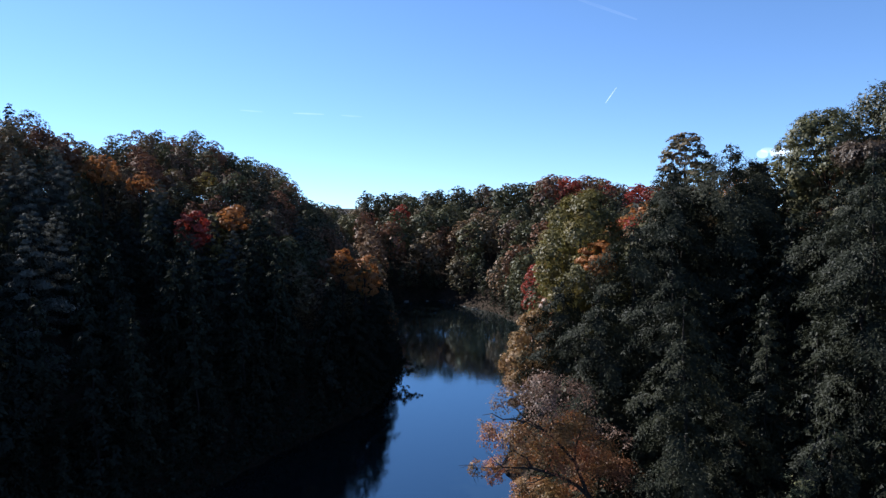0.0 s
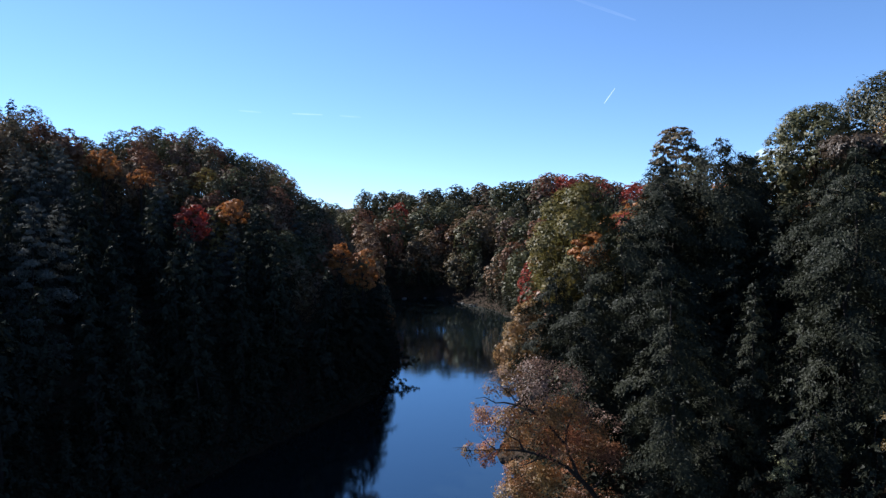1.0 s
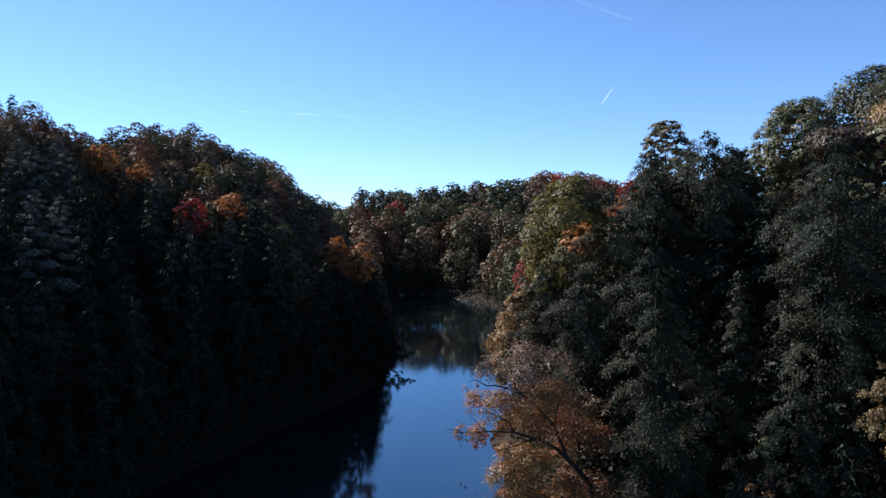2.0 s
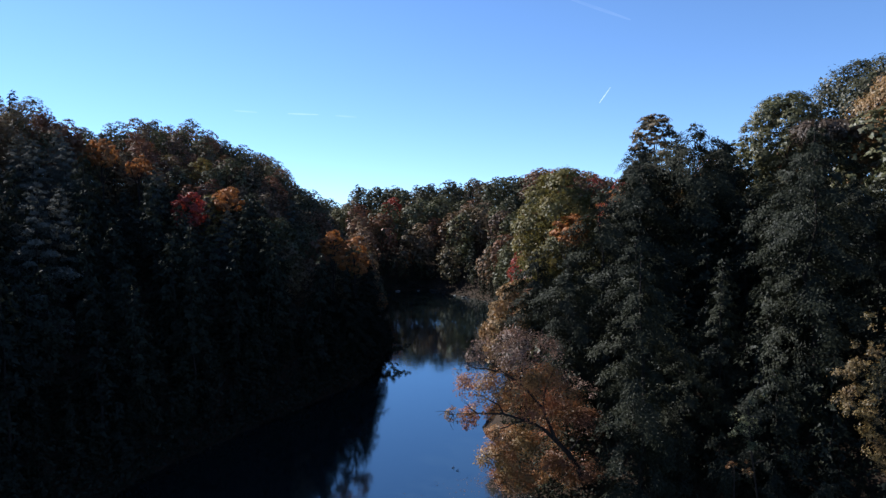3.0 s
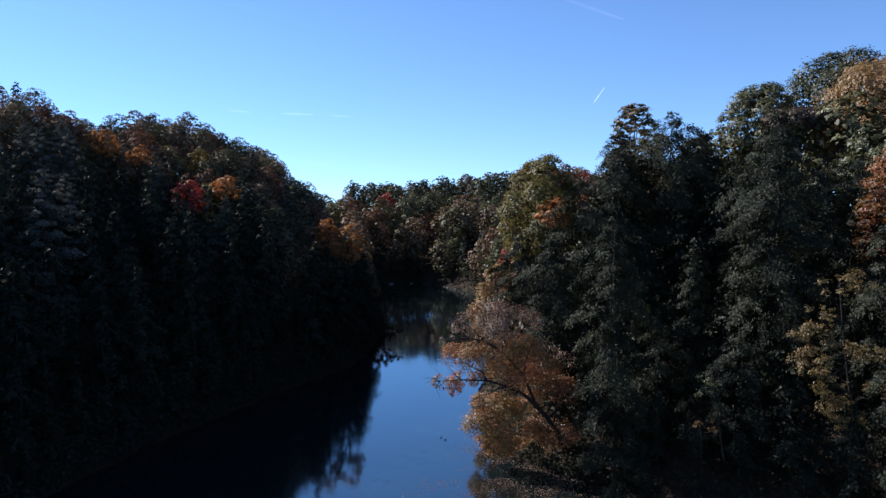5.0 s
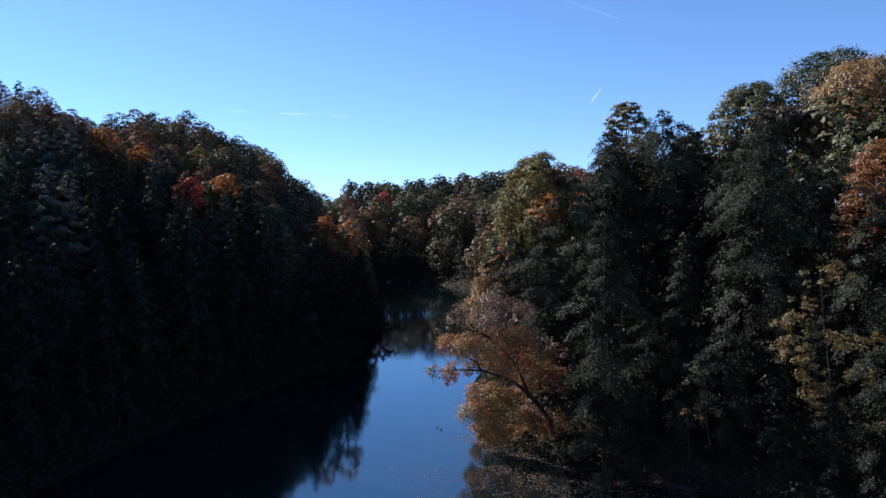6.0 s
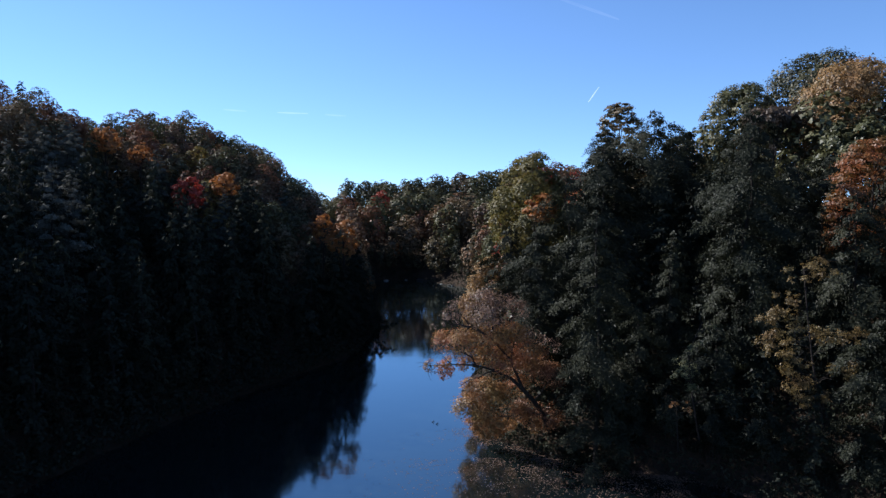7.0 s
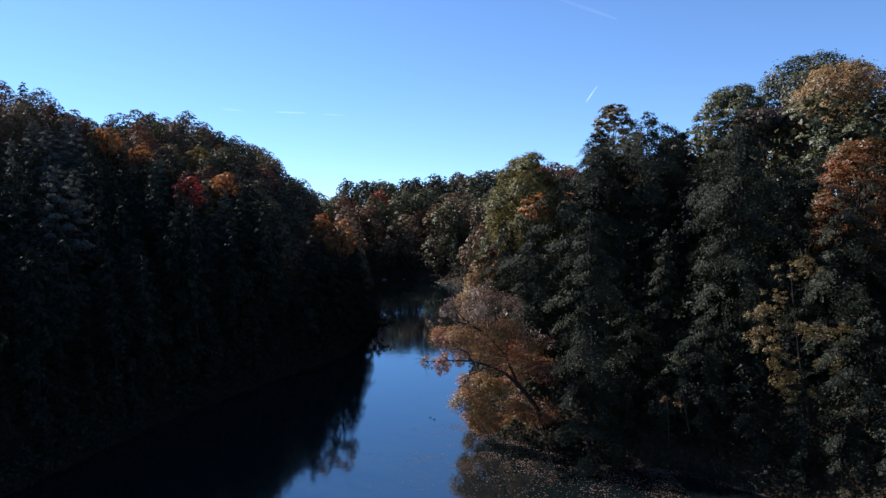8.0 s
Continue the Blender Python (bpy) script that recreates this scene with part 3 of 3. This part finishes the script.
leaning_tree("alder", "dark leafy alder bough low over the water", ((-15.0, 151.5), (-12.5, 150.8, 2.6), (-9.5, 150.4, 3.8), (-6.0, 150, 3.6)),
             ((-10.2, 150.3, 3.8, 1.0), (-9.0, 150, 2.8, 1.1), (-7.6, 150, 3.4, 1.1), (-6.4, 150, 2.4, 1.0), (-5.2, 150, 3.0, 0.8), (-8.2, 150, 1.6, 0.9)), 1800, 0.14, "hemlock", 64, 14)

# Hemlock tone throughout, so the shade on the banks is in the leaf colour.
brush("shore_brush", "dense brush toned dark as shade along the shore", LEAVES["hemlock"], 26000, 10.0, 4.5, -60, -2, 30, 285, 0.30, 41)
brush("shore_brush", "dense dark brush under the trees on the near point", LEAVES["hemlock"], 26000, 26.0, 3.4, 11, 80, 30, 118, 0.24, 42)
brush("shore_brush", "dark leaf strip added as shade along the waterline", LEAVES["hemlock"], 14000, 2.6, 3.4, -60, -3, 40, 180, 0.26, 45)
brush("shore_brush", "low brush toned dark as shade under the leaning maple", LEAVES["hemlock"], 5000, 7.0, 1.7, 7, 21, 66, 92, 0.18, 46)
brush("shore_brush", "tangled undergrowth toned dark as shade on the steep bank", LEAVES["hemlock"], 8000, 16.0, 1.4, 33, 66, 38, 64, 0.17, 44)
brush("shore_brush", "low dark brush along the far shore", LEAVES["hemlock"], 6000, 8.0, 2.0, -32, 40, 130, 300, 0.34, 43)

# ---- the woods on the slopes ----
KINDS = {}


def plant(kind, x, y, scale=1.0, turn=0.0, sink=0.0):
    first = KINDS[kind]
    z = gz(x, y) - sink
    if not first.get("used"):
        first["used"] = scale
        first.matrix_basis = pose(x, y, z, 0, 0, turn) @ Matrix.Scale(scale, 4)
        return first
    ob = copy_thing(first, pose(x, y, z, 0, 0, turn) @ Matrix.Scale(scale / first["used"], 4))
    return ob


LOOKS = {"green": "dark green oak", "olive": "olive green hickory", "gold": "yellowing tulip tree", "tan": "tan-leaved beech", "rust": "rust-brown red oak",
         "orange": "orange maple", "red": "crimson maple", "dusty": "dusty brown beech"}
NAMES = {"green": "oak", "olive": "hickory", "gold": "tulip_tree", "tan": "beech", "rust": "red_oak", "orange": "maple", "red": "maple", "dusty": "beech"}
for zone, leaves, size, lobes, cover, where in (("mid", 7500, 0.185, 22, 1.5, "on the lakeside slope"), ("hill", 4600, 0.245, 20, 1.3, "high on the wooded slope"), ("far", 2300, 0.40, 18, 1.0, "in the far woods")):
    for i, (tone, text) in enumerate(LOOKS.items()):
        for v in range(2):
            KINDS[zone, tone, v] = broadleaf(NAMES[tone], 100 + i * 7 + v + {"mid": 0, "far": 50, "hill": 150}[zone], 20.0 + 2 * v, (6.2 if zone == "far" else 5.4) + 0.6 * v, 4, leaves, size, LEAVES[tone],
                                             text + " " + where, group="woods " + where, lobes=lobes + 3 * v, limbs=0)
    for i, (tone, text) in enumerate((("hemlock", "dark hemlock"), ("grey", "sun-toned grey-green pine"))):
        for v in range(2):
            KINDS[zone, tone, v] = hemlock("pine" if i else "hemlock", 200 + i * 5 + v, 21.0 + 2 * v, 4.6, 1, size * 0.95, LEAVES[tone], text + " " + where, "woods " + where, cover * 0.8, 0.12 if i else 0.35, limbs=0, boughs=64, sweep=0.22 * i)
for tone, text in (("hemlock", "young dark hemlock"), ("grey", "young sun-toned grey-green pine")):
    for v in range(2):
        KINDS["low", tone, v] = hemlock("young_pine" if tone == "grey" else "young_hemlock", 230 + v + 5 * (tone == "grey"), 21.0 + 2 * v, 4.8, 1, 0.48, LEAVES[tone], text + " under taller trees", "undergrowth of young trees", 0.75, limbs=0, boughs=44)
for v in range(2):
    KINDS["low", "green", v] = broadleaf("young_oak", 240 + v, 20.0 + 2 * v, 5.4, 4, 1000, 0.46, LEAVES["green"], "young dark green oak under taller trees", group="undergrowth of young trees", lobes=14, limbs=0)


def woods(zone, x0, x1, y0, y1, step, weights, keep, seed, low=0.78, high=1.0):
    rng = np.random.default_rng(seed)
    tones, w = list(weights), np.array(list(weights.values()), float)
    w /= w.sum()
    for j, y in enumerate(np.arange(y0, y1, step * 0.87)):
        for x in np.arange(x0 + (j % 2) * step / 2, x1, step):
            px, py = x + rng.uniform(-0.36, 0.36) * step, y + rng.uniform(-0.36, 0.36) * step
            tone, v, s, a = rng.choice(tones, p=w), int(rng.integers(0, 2)), rng.uniform(low, high), rng.uniform(0, 360)
            d = shore_distance(px, py)[0]
            if d < 0.5 or not keep(px, py, d) or any((px - tx) ** 2 + (py - ty) ** 2 < r * r for tx, ty, r in TAKEN):
                continue
            plant((zone, tone, v), px, py, s, a)


def accent(zone, tone, x, y, top, v=0, turn=0.0):
    h = 20.0 + 2 * v if tone not in ("hemlock", "grey") else 21.0 + 2 * v
    plant((zone, tone, v), x, y, (top - gz(x, y)) / h, turn)
    TAKEN.append((x, y, 3.5))


def small_crown(tone, x, y, top, radius, deep, seed, label):
    h = to_top(x, y, top)
    ob = broadleaf("maple", seed, h, radius, h - deep, int(260 * radius * radius), 0.21, LEAVES[tone], label, group="woods on the lakeside slope", lobes=11, limbs=5)
    stand(ob, x, y, room=3.0)


small_crown("red", -42.5, 123.5, 36.2, 3.2, 6.5, 301, "crimson maple among hemlocks on the lakeside slope")
small_crown("orange", -37.5, 129, 37.0, 3.0, 4.5, 302, "orange maple among hemlocks on the lakeside slope")
small_crown("orange", -19.5, 138.5, 28.8, 2.8, 6.0, 303, "orange maple on the wooded point")
small_crown("orange", -15.0, 138.0, 27.4, 3.4, 7.5, 304, "orange maple on the wooded point")
small_crown("rust", -22.5, 137.5, 27.0, 2.6, 6.0, 305, "rust-leaved maple on the wooded point")
small_crown("orange", -58.5, 124.5, 45.5, 3.3, 4.5, 306, "orange maple near the hilltop")
small_crown("rust", -65.0, 123, 47.5, 3.8, 6.0, 307, "rust-leaved maple near the hilltop")
small_crown("orange", -53.0, 127, 42.8, 2.3, 4.0, 308, "orange maple near the hilltop")
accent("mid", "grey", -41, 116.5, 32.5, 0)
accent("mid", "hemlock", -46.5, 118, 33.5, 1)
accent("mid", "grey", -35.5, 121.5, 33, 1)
accent("mid", "hemlock", -20.5, 131.5, 23, 0)
accent("mid", "hemlock", -16.5, 132.5, 21.5, 1)
accent("mid", "hemlock", -14.4, 134.5, 18.5, 0, 50)
accent("mid", "hemlock", -13.6, 140.5, 20, 1, 50)
accent("mid", "hemlock", -52, 104, 42, 0)
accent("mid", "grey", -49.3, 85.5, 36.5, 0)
small_crown("orange", -13.0, 174, 12.0, 2.3, 4.5, 309, "small orange maple at the tip of the wooded point")
accent("mid", "hemlock", -14.3, 147, 23, 0, 20)
accent("mid", "hemlock", -14.1, 153.5, 22.5, 1, 70)
accent("mid", "hemlock", -13.9, 160, 21, 1, 140)
accent("mid", "green", -14.1, 167, 18, 0, 200)
accent("mid", "red", 26.5, 193, 22, 0)
accent("far", "orange", -9.8, 288, 15, 0)
accent("far", "red", -18.8, 318, 37.5, 1)
accent("far", "hemlock", 15, 268, 20, 0)
accent("far", "hemlock", 19.5, 261, 20, 1)
accent("far", "olive", 11.5, 273, 19, 0)
accent("far", "green", 23, 255, 22, 1)
# Pale pines and hardwoods high up, dark hemlock low: tone follows sun and shade.
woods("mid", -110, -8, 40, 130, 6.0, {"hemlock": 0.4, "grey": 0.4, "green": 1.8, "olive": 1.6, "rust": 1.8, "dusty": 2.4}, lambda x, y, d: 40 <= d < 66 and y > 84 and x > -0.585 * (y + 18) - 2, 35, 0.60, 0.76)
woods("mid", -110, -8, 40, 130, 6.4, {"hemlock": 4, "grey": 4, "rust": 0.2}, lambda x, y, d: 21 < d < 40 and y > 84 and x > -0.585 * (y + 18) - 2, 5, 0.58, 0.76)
woods("far", -110, -8, 40, 84, 6.6, {"hemlock": 1}, lambda x, y, d: 21 < d < 66 and x > -0.585 * (y + 18) - 2, 27)
woods("far", -110, -8, 40, 130, 6.6, {"hemlock": 1}, lambda x, y, d: 3 < d <= 21 and x > -0.585 * (y + 18) - 2, 25)
woods("low", -92, -42, 92, 158, 6.4, {"hemlock": 1}, lambda x, y, d: 24 < d < 56 and x > -0.585 * (y + 18) - 2, 26, 0.30, 0.40)
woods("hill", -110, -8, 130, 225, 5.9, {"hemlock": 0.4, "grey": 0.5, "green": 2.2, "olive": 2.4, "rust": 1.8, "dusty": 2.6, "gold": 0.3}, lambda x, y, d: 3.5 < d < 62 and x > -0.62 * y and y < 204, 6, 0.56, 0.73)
woods("far", 5, 120, 50, 245, 6.8, {"hemlock": 4, "green": 3, "olive": 2, "rust": 0.8, "tan": 0.3}, lambda x, y, d: d < 60 and x < 0.75 * (y + 20) and (y > 113 or x > 60 and y > 74) and (y < 138 or d < 18) and d > 1.5, 7)
woods("low", 16, 75, 44, 112, 4.6, {"hemlock": 6, "green": 0.7}, lambda x, y, d: 3 < d < 40 and x < 0.75 * (y + 20), 9, 0.42, 0.66)
woods("low", -60, -4, 38, 172, 3.4, {"hemlock": 1}, lambda x, y, d: 0.6 < d < 9 and x > -0.585 * (y + 18) - 2, 15, 0.22, 0.42)
# Trees past the left edge of view, added for the shade they cast.
woods("far", -100, -30, 28, 122, 7.2, {"green": 2, "olive": 1}, lambda x, y, d: 4 < d < 66 and -0.585 * (y + 18) - 26 < x < -0.585 * (y + 18) - 2, 19, 0.7, 0.85)
woods("far", -125, -30, 90, 204, 6.6, {"green": 2, "olive": 2, "rust": 1}, lambda x, y, d: 58 < d < 92 and x > -0.66 * (y + 18), 16, 0.42, 0.56)
woods("low", 27, 60, 38, 66, 3.6, {"hemlock": 1}, lambda x, y, d: 0.8 < d < 15, 21, 0.35, 0.6)
woods("far", -75, -20, 296, 400, 7.9, {"green": 2, "olive": 2, "dusty": 2}, lambda x, y, d: -0.21 * y < x < -0.118 * y + 2 and d < 110, 17, 0.52, 0.76)
woods("far", -70, 100, 250, 322, 9.0, {"green": 2, "olive": 2.2, "rust": 1.6, "tan": 2.0, "dusty": 3, "gold": 0.4}, lambda x, y, d: -0.118 * y + 2 < x < 0.30 * y and d < 30, 8, 0.78, 1.02)
woods("far", -70, 100, 255, 326, 8.6, {"green": 4, "olive": 1.6, "hemlock": 1.6, "dusty": 1.2, "rust": 0.3}, lambda x, y, d: -0.118 * y + 2 < x < 0.30 * y and 30 <= d < 90, 28, 0.62, 0.80)
woods("far", -70, 110, 326, 400, 8.8, {"green": 5, "olive": 2, "dusty": 0.8, "hemlock": 2}, lambda x, y, d: -0.118 * y + 2 < x < 0.135 * y and d < 90, 18, 0.9, 1.1)
woods("far", 20, 120, 320, 372, 8.8, {"rust": 3, "red": 2.0, "dusty": 1.5}, lambda x, y, d: 0.135 * y <= x < 0.32 * y and d < 110, 29, 0.95, 1.15)
woods("low", -32, 42, 190, 305, 4.6, {"green": 1}, lambda x, y, d: 0.6 < d < 9, 33, 0.36, 0.55)
woods("low", 6, 40, 112, 256, 4.4, {"hemlock": 1, "green": 0.5}, lambda x, y, d: 0.4 < d < 5.5, 34, 0.26, 0.44)
# Unseen trees farther left, planted only to block sunlight.
woods("far", -135, -52, 8, 92, 8.4, {"green": 2, "olive": 1}, lambda x, y, d: d > 8 and x < -0.585 * (y + 18) - 24, 23, 0.95, 1.1)



def joined_woods(name, label, boxes, step, seed):
    """Unseen woods, added to close the valley's near end against low sky, past counting."""
    rng = np.random.default_rng(seed)
    V, F, o = [], [], 0
    for x0, x1, y0, y1, keep in boxes:
        for x, y in itertools.product(np.arange(x0, x1, step), np.arange(y0, y1, step)):
            px, py = x + rng.uniform(-0.36, 0.36) * step, y + rng.uniform(-0.36, 0.36) * step
            if not 2 < shore_distance(px, py)[0] < 65 or not keep(px, py):
                continue
            lobes = crown_lobes(rng, rng.uniform(20, 27), rng.uniform(5.8, 7.2), 3, 14, 0.2, 0.02)
            v, f = lobe_leaves(lobes, 520, 0.85, rng, simple=True)
            V.append(v + np.array((px, py, gz(px, py))))
            F.append(f + o)
            o += len(v)
    ob = new(name, mesh_of(name, np.concatenate(V), np.concatenate(F), LEAVES["green"]))
    return tagged(ob, label, "woods", kind="stuff")


joined_woods("near_end_woods", "unseen woods added to block low sky", (
    (-150, -50, -170, 10, lambda x, y: x < -0.585 * (y + 18) - 30), (48, 150, -170, 52, lambda x, y: x > 0.75 * (y + 20) + 2)), 11.0, 31)

for i, key in enumerate(k for k in KINDS if not KINDS[k].get("used")):
    plant(key, 40 + 7 * (i % 4), 140 + 7 * (i // 4))


# ---- fallen wood and stones on the banks ----
def fallen_log(x0, y0, x1, y1, z, radius, seed, label, mat):
    rng = np.random.default_rng(seed)
    ob = thing("fallen_log", x0, y0, z, label, "log")
    end = np.array((x1 - x0, y1 - y0, 0.25))
    pts = bowed((0, 0, 0), end, rng, 7, 0.02, 0.02)
    V, F = tube(pts, radius * np.linspace(1, 0.55, 7) * rng.uniform(0.9, 1.1, 7), 9)
    F.append(list(range(8, -1, -1)))
    part("stem", mesh_of("stem", V, F, mat, True), ob)
    for i in range(4):
        a = pts[1 + i]
        part("stub", mesh_of("stub", *tube(bowed(a, a + rng.normal(size=3) * 0.5 + np.array((0, 0, 0.7)), rng, 4), (radius * 0.3, radius * 0.22, radius * 0.14, radius * 0.08), 5), mat, True), ob)
    return ob


fallen_log(30.5, 65.2, 37.0, 59.8, 0.25, 0.2, 1, "weathered log lying along the muddy bank", BARK)
fallen_log(24.2, 68.2, 30.4, 64.8, 0.2, 0.16, 3, "thin log half buried in leaves", BARK)
fallen_log(10.5, 258.4, 15.5, 256.2, 0.15, 0.30, 4, "pale log at the far waterline", PALE_BARK)
fallen_log(-1.5, 279.3, 5.0, 270.5, 0.15, 0.28, 6, "pale driftwood log on the far shore", PALE_BARK)


def boulder(x, y, z, size, seed):
    rng = np.random.default_rng(seed)
    bm = bmesh.new()
    bmesh.ops.create_icosphere(bm, subdivisions=2, radius=1.0)
    for v in bm.verts:
        k = 1 + 0.28 * noise.noise(v.co * 1.7 + Vector((seed * 3.1, 0, 0)))
        v.co = Vector((v.co.x * size * k * rng.uniform(1.25, 1.3), v.co.y * size * k, v.co.z * size * 0.55 * k))
    me = bpy.data.meshes.new("boulder")
    bm.to_mesh(me)
    bm.free()
    me.materials.append(STONE)
    ob = new("boulder", me)
    ob.matrix_basis = pose(x, y, z, 0, 0, seed * 50)
    return tagged(ob, "pale grey boulder at the lake's waterline", "rock", "boulders on the far shore")


for i, (x, y, r) in enumerate(((-14, 276.5, 0.9), (-6, 278.5, 0.6), (8.2, 263.6, 0.5), (12.2, 257.6, 0.45))):
    boulder(x, y, 0.05, r, i + 1)


def strewn(name, label, mat, count, pick, box, lift, size, seed):
    """Flat fallen leaves, past counting."""
    rng = np.random.default_rng(seed)
    x0, x1, y0, y1 = box
    X, Y = rng.uniform(x0, x1, count * 8), rng.uniform(y0, y1, count * 8)
    ok = np.flatnonzero(pick(X, Y, shore_distance(X, Y), rng.random(len(X))))[:count]
    X, Y = X[ok], Y[ok]
    Z = np.maximum(ground_height(X, Y), 0.0) + lift * rng.uniform(0.3, 1.0, len(X))
    N = rng.normal(size=(len(X), 3)) * 0.12 + np.array((0, 0, 1.0))
    ob = new(name, mesh_of(name, *leaf_quads(np.stack([X, Y, Z], 1), N, size, rng, 0.75), mat))
    return tagged(ob, label, "leaves", kind="stuff")


strewn("floating_leaves", "tan fallen leaves drifting on the dark water", LEAVES["blush"], 9500,
       lambda x, y, d, r: (d < -0.3) & (r < np.exp(d / np.where(y < 70, 5.5, 2.2)) * (0.6 + 0.4 * np.sin(x * 0.9 + 1.7 * np.sin(y * 0.8)))), (-6, 31, 48, 82), 0.03, 0.09, 51)
strewn("leaf_litter", "drift of brown and pink fallen leaves along the waterline", LEAVES["blush"], 2600,
       lambda x, y, d, r: (d > -1.6) & (d < 0.5) & (r < 0.25 + 0.75 * (np.sin(x * 1.1 + y * 0.4) > 0.1)), (27, 46, 46, 68), 0.10, 0.11, 52)


# Twig shape standing in for a small floating speck that looks like a duck.
def drift_twig(x, y, seed):
    rng = np.random.default_rng(seed)
    ob = thing("drift_twig", x, y, 0.02, "small dark speck afloat on the lake, built as a twig", "driftwood")
    part("stem", mesh_of("stem", *tube(bowed((-0.18, 0, 0), (0.18, 0.08, 0.06), rng, 5, 0.2, 0.06), np.linspace(0.05, 0.02, 5), 6), BARK, True), ob)
    part("stub", mesh_of("stub", *tube(bowed((0, 0.05, 0.05), (0.12, 0.1, 0.28), rng, 3), (0.035, 0.03, 0.015), 5), BARK, True), ob)


drift_twig(3.75, 84.6, 1)
drift_twig(4.3, 83.6, 2)


# ---- high in the sky: vapour trails and a scrap of cloud ----
def sky_place(across, up, far=4200.0):
    return Vector((2.3 + across * far, -8.8 + far, 32.4 + up * far))


def trail(across, up, dx, dz, width, density, label):
    ob = new("vapour_trail")
    n = 12
    P = [(dx * (i / (n - 1) - 0.5), 0.0, dz * (i / (n - 1) - 0.5)) for i in range(n)]
    R = [width * (0.25 + 0.75 * math.sin(math.pi * min(1.0, 0.12 + 0.8 * i / (n - 1)))) for i in range(n)]
    ob.matrix_basis = Matrix.Translation(sky_place(across, up))
    part("vapour", mesh_of("vapour", *tube(P, R, 8), glowing_vapour_material("vapour", density), True), ob)
    return tagged(ob, label, "contrail")


trail(0.2285, 0.1515, 62.0, 88.0, 2.8, 0.16, "short bright white vapour trail in blue sky")
trail(-0.1846, 0.1255, 175.0, -6.0, 4.0, 0.06, "faint thin white vapour streak in pale sky")
trail(-0.126, 0.1225, 120.0, -8.0, 4.0, 0.035, "very faint white vapour streak in pale sky")
trail(-0.263, 0.129, 130.0, -10.0, 4.0, 0.04, "very faint white vapour streak in pale sky")
trail(0.218, 0.268, 370.0, -125.0, 9.0, 0.014, "wide dim vapour streak high in blue sky")


def cloud(across, up):
    bm = bmesh.new()
    rng = np.random.default_rng(3)
    for i in range(9):
        m = Matrix.Translation((rng.uniform(-95, 95), rng.uniform(-20, 20), rng.uniform(-14, 26) * (1 - 0.2 * (i % 3)))) @ Matrix.Diagonal((rng.uniform(26, 48), 22, rng.uniform(14, 26), 1))
        bmesh.ops.create_icosphere(bm, subdivisions=3, radius=1.0, matrix=m)
    me = bpy.data.meshes.new("cloud")
    bm.to_mesh(me)
    bm.free()
    me.materials.append(glowing_vapour_material("cloud_vapour", 0.16))
    ob = new("cloud", me)
    ob.matrix_basis = Matrix.Translation(sky_place(across, up))
    return tagged(ob, "small white cloud low over the hill", "cloud")


cloud(0.462, 0.073)
